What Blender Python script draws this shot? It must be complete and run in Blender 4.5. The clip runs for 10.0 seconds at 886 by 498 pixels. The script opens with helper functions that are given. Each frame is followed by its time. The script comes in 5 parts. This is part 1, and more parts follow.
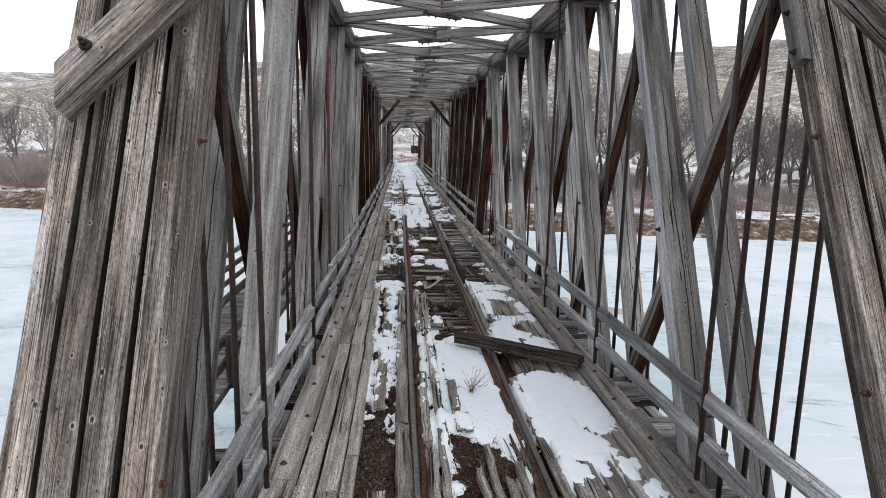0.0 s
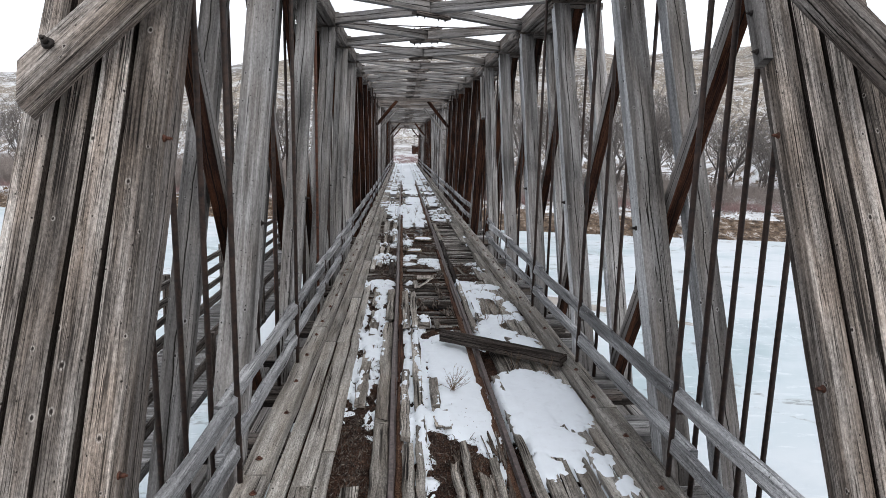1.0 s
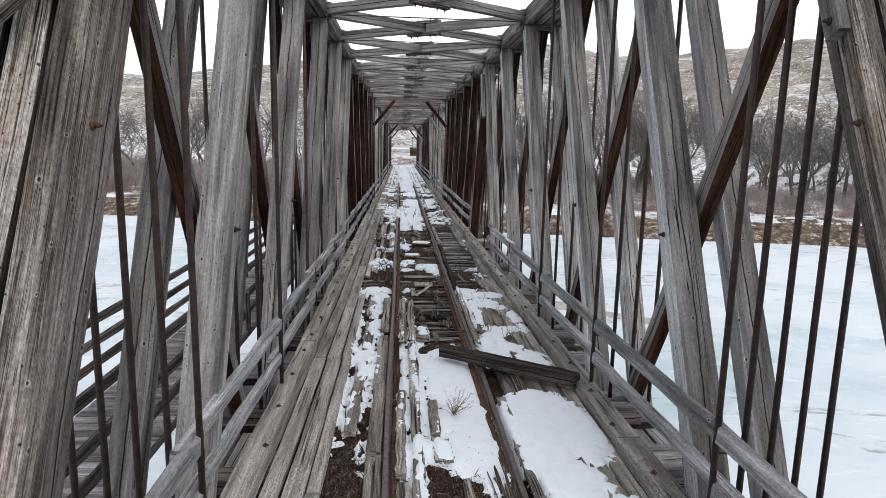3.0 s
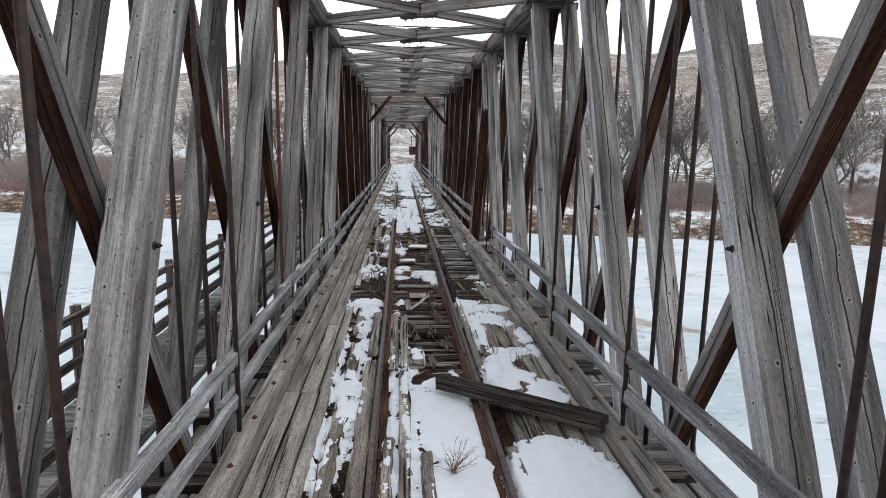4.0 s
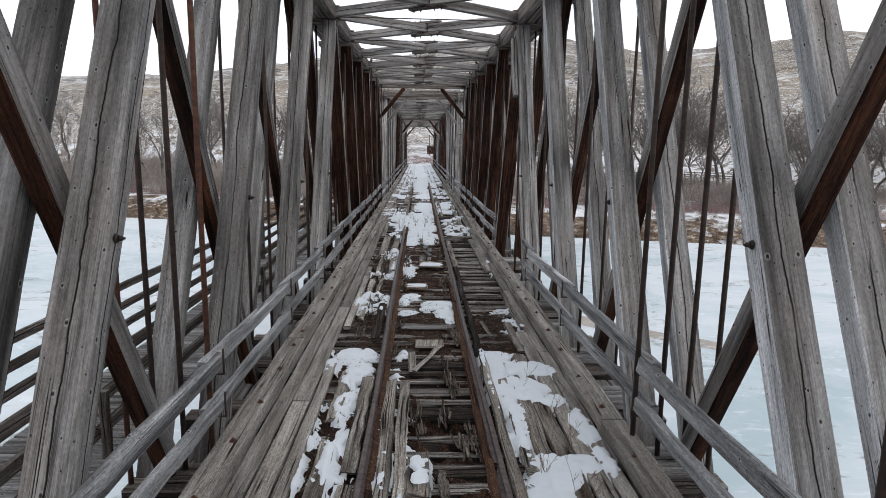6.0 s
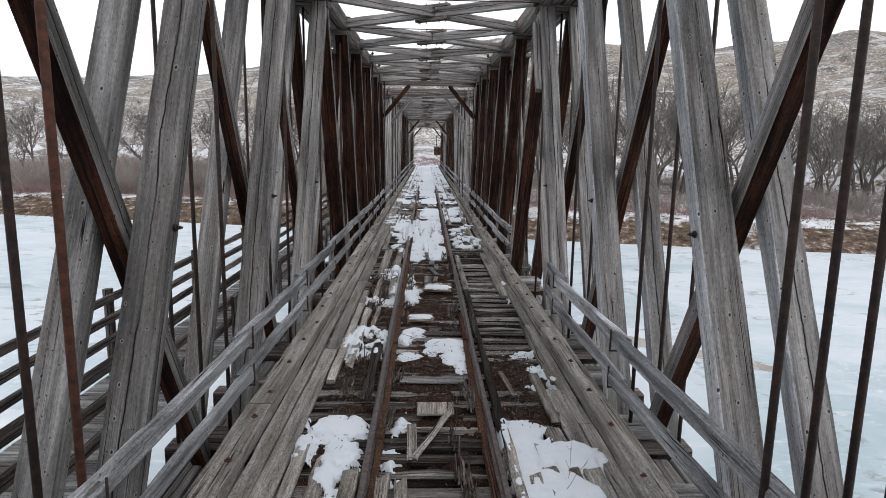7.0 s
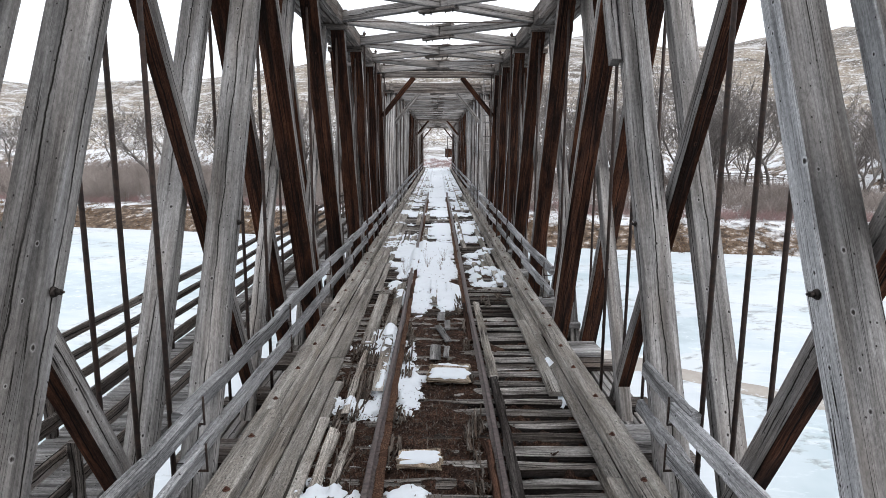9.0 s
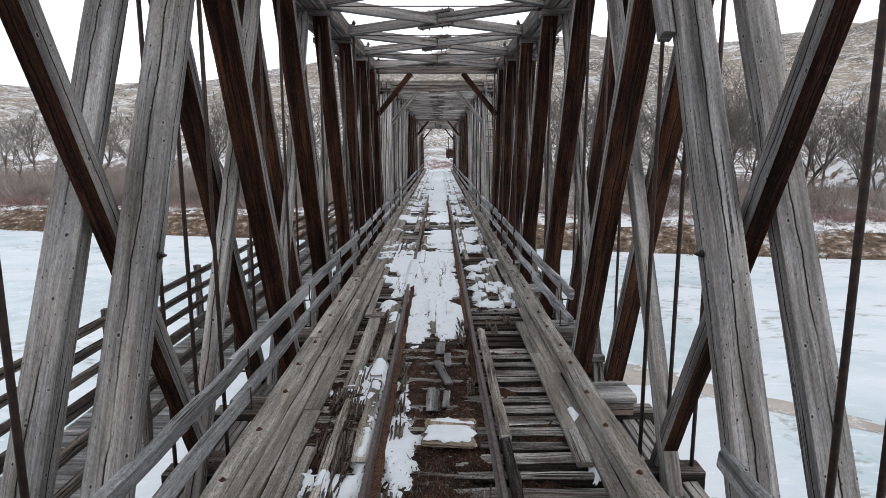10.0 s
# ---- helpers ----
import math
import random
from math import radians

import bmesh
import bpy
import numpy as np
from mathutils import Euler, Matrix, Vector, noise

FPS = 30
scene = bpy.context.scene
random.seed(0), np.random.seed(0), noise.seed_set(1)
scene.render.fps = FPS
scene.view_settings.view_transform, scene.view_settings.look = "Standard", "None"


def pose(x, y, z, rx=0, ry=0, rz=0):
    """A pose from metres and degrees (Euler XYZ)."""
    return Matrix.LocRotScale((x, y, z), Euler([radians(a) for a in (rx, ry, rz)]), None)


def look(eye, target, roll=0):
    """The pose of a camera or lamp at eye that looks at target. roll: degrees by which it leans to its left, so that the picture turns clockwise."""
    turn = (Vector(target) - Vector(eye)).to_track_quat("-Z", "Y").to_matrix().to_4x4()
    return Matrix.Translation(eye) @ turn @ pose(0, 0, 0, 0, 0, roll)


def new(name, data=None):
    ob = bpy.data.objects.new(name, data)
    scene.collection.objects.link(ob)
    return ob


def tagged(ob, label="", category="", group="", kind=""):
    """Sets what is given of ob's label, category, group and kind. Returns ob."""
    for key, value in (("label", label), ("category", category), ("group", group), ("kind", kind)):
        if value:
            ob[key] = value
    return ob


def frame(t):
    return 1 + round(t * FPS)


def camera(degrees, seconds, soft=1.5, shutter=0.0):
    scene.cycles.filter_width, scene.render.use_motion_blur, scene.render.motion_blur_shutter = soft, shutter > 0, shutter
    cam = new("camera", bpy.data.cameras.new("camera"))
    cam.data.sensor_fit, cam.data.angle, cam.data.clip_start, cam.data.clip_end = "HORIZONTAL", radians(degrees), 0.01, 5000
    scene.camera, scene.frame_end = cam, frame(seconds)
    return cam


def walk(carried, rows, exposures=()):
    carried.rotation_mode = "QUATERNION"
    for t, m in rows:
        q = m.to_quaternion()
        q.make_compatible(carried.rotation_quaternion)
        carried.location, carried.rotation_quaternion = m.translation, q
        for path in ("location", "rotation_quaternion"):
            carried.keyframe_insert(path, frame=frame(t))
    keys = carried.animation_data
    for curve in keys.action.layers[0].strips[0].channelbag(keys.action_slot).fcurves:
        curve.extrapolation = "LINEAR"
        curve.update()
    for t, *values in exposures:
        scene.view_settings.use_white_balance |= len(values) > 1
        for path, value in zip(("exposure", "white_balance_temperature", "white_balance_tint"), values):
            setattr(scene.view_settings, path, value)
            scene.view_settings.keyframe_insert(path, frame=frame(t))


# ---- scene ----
cam = camera(72.2, 10.0, soft=0.5)
PATH = [
    (0, (-0.965, 0.224, 3.751), (-0.822, 2.19, 3.412), 1.2),
    (0.5, (-0.871, 0.216, 3.737), (-0.739, 2.183, 3.399), 1.1),
    (1, (-0.657, 0.139, 3.737), (-0.52, 2.105, 3.4), 1.3),
    (1.5, (-0.622, 0.085, 3.726), (-0.485, 2.052, 3.39), 1.3),
    (2, (-0.653, 0.099, 3.702), (-0.514, 2.066, 3.365), 1.1),
    (2.5, (-0.668, 0.413, 3.689), (-0.528, 2.379, 3.35), 1.2),
    (2.7, (-0.653, 0.667, 3.682), (-0.511, 2.633, 3.346), 1.2),
    (3.8, (-0.485, 2.532, 3.565), (-0.344, 4.501, 3.243), 1.4),
    (4, (-0.443, 2.881, 3.546), (-0.301, 4.848, 3.213), 1.0),
    (4.5, (-0.369, 3.768, 3.389), (-0.224, 5.733, 3.049), 0.7),
    (5, (-0.275, 4.717, 3.392), (-0.13, 6.684, 3.056), 0.7),
    (5.5, (-0.198, 5.713, 3.409), (-0.054, 7.679, 3.073), 0.7),
    (5.7, (-0.184, 6.174, 3.417), (-0.071, 8.142, 3.081), 0.7),
    (6.8, (-0.135, 8.915, 3.495), (-0.074, 10.886, 3.162), 1.1),
    (7, (-0.121, 9.447, 3.497), (-0.062, 11.418, 3.164), 1.0),
    (7.5, (-0.093, 10.824, 3.521), (-0.068, 12.796, 3.189), 0.9),
    (8, (-0.079, 12.185, 3.557), (-0.057, 14.158, 3.226), 0.9),
    (8.5, (-0.048, 13.537, 3.6), (-0.027, 15.509, 3.268), 0.6),
    (9, (-0.002, 14.903, 3.633), (0.017, 16.875, 3.302), 0.3),
    (9.5, (0.054, 16.238, 3.655), (0.069, 18.211, 3.327), 0.0),
    (10, (0.069, 16.921, 3.66), (0.082, 18.893, 3.331), -0.1),
]
EXPOSURES = [(0, 0.18), (1, 0.2), (2, 0.2), (2.5, 0.25), (4, 0.16), (4.5, 0.26), (5, 0.2), (5.5, 0.01), (7, 0.05), (7.5, 0.5), (8, 0.2), (8.5, 0.25), (9, 0.45), (9.5, 0.08), (10, 0.1)]
walk(cam, [(t, look(eye, target, roll)) for t, eye, target, roll in PATH], EXPOSURES)

# ---- light ----
SUN_ELEVATION, SUN_ROTATION = radians(48), radians(150)
world = bpy.data.worlds.new("overcast_sky")
scene.world = world
world.use_nodes = True
wn = world.node_tree
wn.nodes.clear()
sky = wn.nodes.new("ShaderNodeTexSky")
sky.sky_type, sky.sun_disc = "NISHITA", False
sky.sun_elevation, sky.sun_rotation = SUN_ELEVATION, SUN_ROTATION
sky.dust_density, sky.air_density = 6.0, 1.0
grey_sky = wn.nodes.new("ShaderNodeHueSaturation")
grey_sky.inputs["Saturation"].default_value = 0.12
wn.links.new(sky.outputs[0], grey_sky.inputs["Color"])
cloud = wn.nodes.new("ShaderNodeMixRGB")
cloud.inputs[0].default_value = 0.8
cloud.inputs[2].default_value = (12.6, 13.0, 13.8, 1)
wn.links.new(grey_sky.outputs[0], cloud.inputs[1])
bg = wn.nodes.new("ShaderNodeBackground")
bg.inputs["Strength"].default_value = 0.10
wn.links.new(cloud.outputs[0], bg.inputs["Color"])
wo = wn.nodes.new("ShaderNodeOutputWorld")
wn.links.new(bg.outputs[0], wo.inputs["Surface"])
sun_data = bpy.data.lights.new("sun", "SUN")
sun_data.energy, sun_data.angle, sun_data.color = 0.7, radians(30), (1.0, 0.97, 0.93)
sun = new("sun", sun_data)
sun.matrix_world = look((20, -30, 60), (20 - 10, -30 + 20, 60 - 26))

# ---- materials ----


class Graph:
    """Short names for wiring a node material."""

    def __init__(self, name):
        self.m = bpy.data.materials.new(name)
        self.m.use_nodes = True
        self.nt = self.m.node_tree
        self.bsdf = self.nt.nodes["Principled BSDF"]

    def node(self, kind, **values):
        n = self.nt.nodes.new("ShaderNode" + kind)
        for key, value in values.items():
            n.inputs[key].default_value = value
        return n

    def link(self, a, b):
        self.nt.links.new(a, b)

    def math(self, op, a, b=0.0):
        n = self.nt.nodes.new("ShaderNodeMath")
        n.operation = op
        for i, v in enumerate((a, b)):
            if isinstance(v, (int, float)):
                n.inputs[i].default_value = v
            else:
                self.link(v, n.inputs[i])
        return n.outputs[0]

    def mix(self, fac, a, b, blend="MIX"):
        n = self.nt.nodes.new("ShaderNodeMixRGB")
        n.blend_type = blend
        for i, v in enumerate((fac, a, b)):
            if isinstance(v, (int, float)):
                n.inputs[i].default_value = v
            elif isinstance(v, tuple):
                n.inputs[i].default_value = (*v, 1)
            else:
                self.link(v, n.inputs[i])
        return n.outputs[0]

    def ramp(self, fac, stops):
        n = self.nt.nodes.new("ShaderNodeValToRGB")
        while len(n.color_ramp.elements) < len(stops):
            n.color_ramp.elements.new(0.5)
        for e, (p, c) in zip(n.color_ramp.elements, stops):
            e.position = p
            e.color = (*c, 1) if isinstance(c, tuple) else (c, c, c, 1)
        self.link(fac, n.inputs[0])
        return n.outputs[0]

    def noise(self, vec, scale, detail=4.0, rough=0.55, distort=0.0):
        n = self.node("TexNoise", Scale=scale, Detail=detail, Roughness=rough, Distortion=distort)
        self.link(vec, n.inputs["Vector"])
        return n.outputs["Fac"]

    def stretch(self, vec, sx, sy, sz=1.0):
        n = self.nt.nodes.new("ShaderNodeVectorMath")
        n.operation = "MULTIPLY"
        self.link(vec, n.inputs[0])
        n.inputs[1].default_value = (sx, sy, sz)
        return n.outputs[0]

    def shifted(self, vec):
        """vec moved by a random step for each object."""
        rnd = self.nt.nodes.new("ShaderNodeObjectInfo").outputs["Random"]
        c = self.nt.nodes.new("ShaderNodeCombineXYZ")
        self.link(self.math("MULTIPLY", rnd, 83.0), c.inputs[0])
        self.link(self.math("MULTIPLY", rnd, 41.0), c.inputs[1])
        self.link(self.math("MULTIPLY", rnd, 29.0), c.inputs[2])
        n = self.nt.nodes.new("ShaderNodeVectorMath")
        self.link(vec, n.inputs[0])
        self.link(c.outputs[0], n.inputs[1])
        return n.outputs[0], rnd

    def uv(self):
        return self.nt.nodes.new("ShaderNodeUVMap").outputs[0]

    def place(self):
        return self.nt.nodes.new("ShaderNodeNewGeometry").outputs["Position"]

    def finish(self, color, rough=0.85, bump=None, strength=0.3, distance=0.01, metal=0.0, spec=0.3):
        if isinstance(color, tuple):
            self.bsdf.inputs["Base Color"].default_value = (*color, 1)
        else:
            self.link(color, self.bsdf.inputs["Base Color"])
        if isinstance(rough, (int, float)):
            self.bsdf.inputs["Roughness"].default_value = rough
        else:
            self.link(rough, self.bsdf.inputs["Roughness"])
        self.bsdf.inputs["Metallic"].default_value = metal
        self.bsdf.inputs["Specular IOR Level"].default_value = spec
        if bump is not None:
            b = self.node("Bump", Strength=strength, Distance=distance)
            self.link(bump, b.inputs["Height"])
            self.link(b.outputs[0], self.bsdf.inputs["Normal"])
        return self.m


def wood(name, dark, mid, light, warm, warm_share=0.5, crack=0.012, knots=0.45, frost=0.0, lichen=0.0, heart=False, grain=1.0, pits=0.0, blotch=0.7):
    """Weathered timber: grain runs along u, in metres."""
    g = Graph(name)
    vec, rnd = g.shifted(g.uv())
    fibre = g.noise(g.stretch(vec, 1.5, 95.0), 1.0, 5.0, 0.72, 0.0)
    band = g.noise(g.stretch(vec, 0.5, 9.0), 1.0, 5.0, 0.62, 0.25)
    patch = g.noise(g.stretch(vec, 0.8, 3.2), 1.0, 5.0, 0.65)
    # some stretches are worn smooth, in others the grain stands open
    zone = g.ramp(g.noise(g.stretch(vec, 0.45, 5.5, 2.0), 1.0, 3.0, 0.6, 0.2), [(0.40, 0.22), (0.60, 1.0)])
    col = g.ramp(band, [(0.30, dark), (0.48, mid), (0.70, light)])
    col = g.mix(g.ramp(patch, [(0.42, 0.0), (0.68, warm_share)]), col, warm)
    col = g.mix(blotch, col, g.ramp(g.noise(g.stretch(vec, 0.4, 5.5, 2.0), 1.0, 4.0), [(0.32, 0.42), (0.5, 1.0), (0.68, 1.5)]), "MULTIPLY")
    col = g.mix(g.math("MULTIPLY", zone, grain), col, g.ramp(fibre, [(0.36, 0.16), (0.45, 0.74), (0.55, 1.12), (0.68, 1.62)]), "MULTIPLY")
    # small weathered mottling
    mottle = g.noise(g.stretch(vec, 22.0, 42.0, 2.0), 1.0, 6.0, 0.8)
    col = g.mix(0.3 + 0.45 * grain, col, g.ramp(mottle, [(0.34, 0.38), (0.5, 0.98), (0.66, 1.55)]), "MULTIPLY")
    if pits:
        # rough, pitted face with dark specks
        pit = g.noise(g.stretch(vec, 26.0, 75.0, 2.0), 1.0, 5.0, 0.7)
        col = g.mix(pits, col, g.ramp(pit, [(0.36, 0.12), (0.46, 0.85), (0.56, 1.08), (0.68, 1.7)]), "MULTIPLY")
    # some timbers are a little darker or paler than their neighbours
    tone = g.math("ADD", g.math("MULTIPLY", rnd, 0.5), 0.74)
    c = g.nt.nodes.new("ShaderNodeCombineXYZ")
    for i in range(3):
        g.link(tone, c.inputs[i])
    col = g.mix(1.0, col, c.outputs[0], "MULTIPLY")
    split = g.math("ABSOLUTE", g.math("SUBTRACT", g.noise(g.stretch(vec, 0.16, 15.0), 1.0, 2.0, 0.5, 0.0), 0.5))
    gate = g.ramp(g.noise(g.stretch(vec, 0.6, 2.2, 3.0), 1.0, 2.0), [(0.48, 0.0), (0.58, 1.0)])
    mask = g.math("MULTIPLY", g.ramp(split, [(crack * 0.35, 1.0), (crack, 0.0)]), gate)
    # short fine checks all over
    check = g.math("ABSOLUTE", g.math("SUBTRACT", g.noise(g.stretch(vec, 0.55, 38.0), 1.0, 2.0, 0.5), 0.5))
    check = g.math("MULTIPLY", g.ramp(check, [(0.008, 0.85), (0.02, 0.0)]), g.ramp(g.noise(g.stretch(vec, 1.3, 9.0, 2.0), 1.0, 2.0), [(0.42, 0.0), (0.50, 1.0)]))
    hair = g.math("ABSOLUTE", g.math("SUBTRACT", g.noise(g.stretch(vec, 0.9, 85.0, 2.0), 1.0, 2.0, 0.5), 0.5))
    check = g.math("MAXIMUM", check, g.math("MULTIPLY", g.ramp(hair, [(0.014, 0.8), (0.035, 0.0)]), g.ramp(g.noise(g.stretch(vec, 0.8, 6.0, 3.0), 1.0, 3.0), [(0.47, 0.0), (0.55, 1.0)])))
    mask = g.math("MAXIMUM", mask, g.math("MULTIPLY", check, grain))
    height = g.math("ADD", g.math("MULTIPLY", fibre, 0.5), g.math("MULTIPLY", band, 0.5))
    if knots:
        cell = g.node("TexVoronoi", Scale=1.0)
        cell.voronoi_dimensions = "2D"
        g.link(g.stretch(vec, 3.0, 4.2), cell.inputs["Vector"])
        kind = g.nt.nodes.new("ShaderNodeSeparateColor")
        g.link(cell.outputs["Color"], kind.inputs[0])
        # few knots, of uneven size, each with a scuffed pale ring
        d = g.math("DIVIDE", g.math("ADD", cell.outputs["Distance"], g.math("MULTIPLY", g.math("SUBTRACT", fibre, 0.5), 0.06)), g.math("ADD", g.math("MULTIPLY", kind.outputs[1], 0.8), 0.5))
        here = g.math("GREATER_THAN", kind.outputs[0], 1.0 - knots)
        ring = g.math("MULTIPLY", here, g.ramp(d, [(0.04, 0.0), (0.058, 0.5), (0.095, 0.0)]))
        core = g.math("MULTIPLY", here, g.ramp(d, [(0.022, 0.95), (0.042, 0.5), (0.055, 0.0)]))
        col = g.mix(ring, col, tuple(1.2 * v for v in light))
        col = g.mix(core, col, (0.022, 0.018, 0.016))
        # old nail holes, each with a dark eye
        nail = g.node("TexVoronoi", Scale=1.0)
        nail.voronoi_dimensions = "2D"
        g.link(g.stretch(vec, 5.1, 7.3), nail.inputs["Vector"])
        chance = g.nt.nodes.new("ShaderNodeSeparateColor")
        g.link(nail.outputs["Color"], chance.inputs[0])
        hole = g.math("MULTIPLY", g.math("GREATER_THAN", chance.outputs[0], 1.0 - knots * 0.8), g.ramp(nail.outputs["Distance"], [(0.028, 0.95), (0.05, 0.0)]))
        col = g.mix(hole, col, (0.02, 0.017, 0.015))
        height = g.math("SUBTRACT", height, g.math("MULTIPLY", g.math("MAXIMUM", hole, core), 1.5))
    if lichen:
        spot = g.noise(vec, 9.0, 6.0, 0.7)
        col = g.mix(g.ramp(spot, [(0.52, 0.0), (0.68, lichen)]), col, (0.15, 0.138, 0.115))
    if frost:
        spot = g.noise(vec, 3.5, 6.0, 0.75)
        col = g.mix(g.ramp(spot, [(0.6, 0.0), (0.75, frost)]), col, (0.75, 0.77, 0.8))
    if heart:
        # the long drying split that wanders along the middle of a face
        mid_v = g.nt.nodes.new("ShaderNodeUVMap")
        mid_v.uv_map = "face"
        sp = g.nt.nodes.new("ShaderNodeSeparateXYZ")
        g.link(mid_v.outputs[0], sp.inputs[0])
        along = g.nt.nodes.new("ShaderNodeCombineXYZ")
        g.link(g.math("ADD", g.math("MULTIPLY", sp.outputs[0], 0.7), g.math("MULTIPLY", rnd, 60.0)), along.inputs[0])
        wander = g.noise(along.outputs[0], 1.0, 6.0, 0.62)
        off = g.math("ABSOLUTE", g.math("ADD", sp.outputs[1], g.math("MULTIPLY", g.math("SUBTRACT", wander, 0.5), 0.17)))
        wide = g.noise(g.stretch(along.outputs[0], 0.5, 1.0), 1.0, 2.0)
        line = g.math("MULTIPLY", g.ramp(off, [(0.005, 1.0), (0.0095, 0.0)]), g.math("MULTIPLY", g.ramp(wide, [(0.36, 0.0), (0.45, 1.0)]), g.math("GREATER_THAN", g.math("FRACT", g.math("MULTIPLY", rnd, 13.7)), 0.22)))
        mask = g.math("MAXIMUM", mask, line)
    col = g.mix(mask, col, (0.012, 0.010, 0.009))
    height = g.math("SUBTRACT", height, g.math("MULTIPLY", mask, 2.0))
    return g.finish(col, 0.9, height, 0.5, 0.012, spec=0.05 if mid[0] < 0.1 else 0.12)


GREY = wood("weathered_grey_timber", (0.108, 0.101, 0.097), (0.218, 0.209, 0.205), (0.375, 0.367, 0.365), (0.241, 0.202, 0.172), 0.45, knots=0.6, heart=True, grain=0.4, pits=0.12, blotch=0.9)
# darker copy of the grey: shade on braces and lateral undersides is coloured in
GREY_SHADED = wood("weathered_dark_grey_timber", (0.096, 0.092, 0.091), (0.202, 0.196, 0.193), (0.354, 0.348, 0.348), (0.210, 0.180, 0.158), 0.4, knots=0.65, heart=True, grain=0.4, pits=0.12, blotch=0.9)
# paler copy of the grey: brightness of track-facing sides is in the colour
PALE_SIDE = wood("bleached_timber", (0.34, 0.348, 0.36), (0.50, 0.51, 0.528), (0.65, 0.66, 0.678), (0.28, 0.268, 0.256), 0.3, grain=0.5)
TAN = wood("weathered_tan_timber", (0.053, 0.045, 0.040), (0.248, 0.219, 0.198), (0.484, 0.451, 0.421), (0.341, 0.262, 0.204), 0.5, crack=0.026, knots=0.5, grain=1.0, pits=0.3, blotch=1.0)
# brown of timber kept from weather; near-black tone also carries the undersides' shade
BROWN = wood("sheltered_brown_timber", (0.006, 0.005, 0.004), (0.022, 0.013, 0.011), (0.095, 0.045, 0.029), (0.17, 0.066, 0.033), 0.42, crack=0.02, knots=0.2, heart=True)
RAILWOOD = wood("handrail_timber", (0.108, 0.110, 0.116), (0.262, 0.266, 0.276), (0.50, 0.506, 0.52), (0.235, 0.224, 0.215), 0.3, knots=0.4, frost=0.3, grain=0.55, pits=0.45)
PLANK = wood("deck_plank", (0.139, 0.125, 0.111), (0.307, 0.287, 0.264), (0.465, 0.446, 0.419), (0.233, 0.198, 0.162), 0.5, crack=0.018, knots=0.25, lichen=0.35, grain=0.45, pits=0.75)
OLDPLANK = wood("rotten_plank", (0.077, 0.069, 0.062), (0.259, 0.237, 0.213), (0.484, 0.457, 0.422), (0.198, 0.154, 0.119), 0.5, crack=0.05, knots=0.2, lichen=0.25, grain=0.8, pits=0.6)
TIE = wood("railway_tie", (0.053, 0.047, 0.042), (0.284, 0.266, 0.250), (0.525, 0.504, 0.483), (0.116, 0.084, 0.067), 0.4, crack=0.055, knots=False, heart=True)
TIE_OLD = wood("rotten_tie", (0.016, 0.013, 0.012), (0.072, 0.061, 0.053), (0.260, 0.234, 0.215), (0.046, 0.031, 0.023), 0.5, crack=0.06, knots=0.0, heart=True)
# darker grey for roof timbers, bearers, back rows, railings and fence
DARKER_GREY = wood("sheltered_grey_timber", (0.050, 0.044, 0.040), (0.140, 0.125, 0.116), (0.281, 0.260, 0.247), (0.144, 0.103, 0.079), 0.5, knots=0.4, heart=True, grain=0.8)
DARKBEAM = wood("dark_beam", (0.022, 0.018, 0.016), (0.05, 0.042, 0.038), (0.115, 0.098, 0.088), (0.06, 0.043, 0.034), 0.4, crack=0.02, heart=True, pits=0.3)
WALKWOOD = wood("walkway_timber", (0.094, 0.092, 0.094), (0.226, 0.222, 0.222), (0.407, 0.405, 0.405), (0.220, 0.196, 0.172), 0.3, grain=0.7)

RUSTWOOD = wood("rust_stained_timber", (0.022, 0.013, 0.010), (0.052, 0.029, 0.022), (0.14, 0.076, 0.052), (0.075, 0.037, 0.026), 0.5, crack=0.04, knots=0.0)
# tarred timber; its near black also stands for shade between and below ties
TARRED_SHADED = wood("tarred_timber", (0.012, 0.011, 0.011), (0.032, 0.028, 0.027), (0.095, 0.087, 0.083), (0.045, 0.031, 0.025), 0.4, crack=0.02, knots=0.1)


def plain_metal(name, a, b, rough, metal):
    g = Graph(name)
    vec, _ = g.shifted(g.nt.nodes.new("ShaderNodeTexCoord").outputs["Object"])
    n = g.noise(vec, 14.0, 6.0, 0.7)
    col = g.mix(g.ramp(n, [(0.38, 0.0), (0.62, 1.0)]), a, b)
    return g.finish(col, rough, n, 0.25, 0.004, metal, 0.4)


ROD = plain_metal("rod_steel", (0.02, 0.015, 0.014), (0.058, 0.035, 0.027), 0.7, 0.2)
RUST = plain_metal("rusty_iron", (0.045, 0.022, 0.016), (0.115, 0.045, 0.026), 0.8, 0.15)
STEEL = plain_metal("rail_steel", (0.075, 0.060, 0.058), (0.17, 0.134, 0.128), 0.42, 0.6)
IRON = plain_metal("dark_iron", (0.02, 0.018, 0.017), (0.05, 0.04, 0.036), 0.6, 0.5)


def snow_material(name, tint):
    g = Graph(name)
    p = g.place()
    n = g.noise(p, 5.0, 8.0, 0.6)
    fine = g.noise(p, 90.0, 3.0, 0.6)
    col = g.mix(g.ramp(n, [(0.3, 0.0), (0.75, 1.0)]), tuple(c * 0.93 for c in tint), tint)
    # thin, half-melted places are greyer
    thin = g.noise(p, 7.0, 6.0, 0.7)
    col = g.mix(g.ramp(thin, [(0.56, 0.0), (0.72, 0.4)]), col, (0.52, 0.54, 0.57))
    h = g.math("ADD", n, g.math("MULTIPLY", fine, 0.12))
    return g.finish(col, 0.6, h, 0.25, 0.03, spec=0.25)


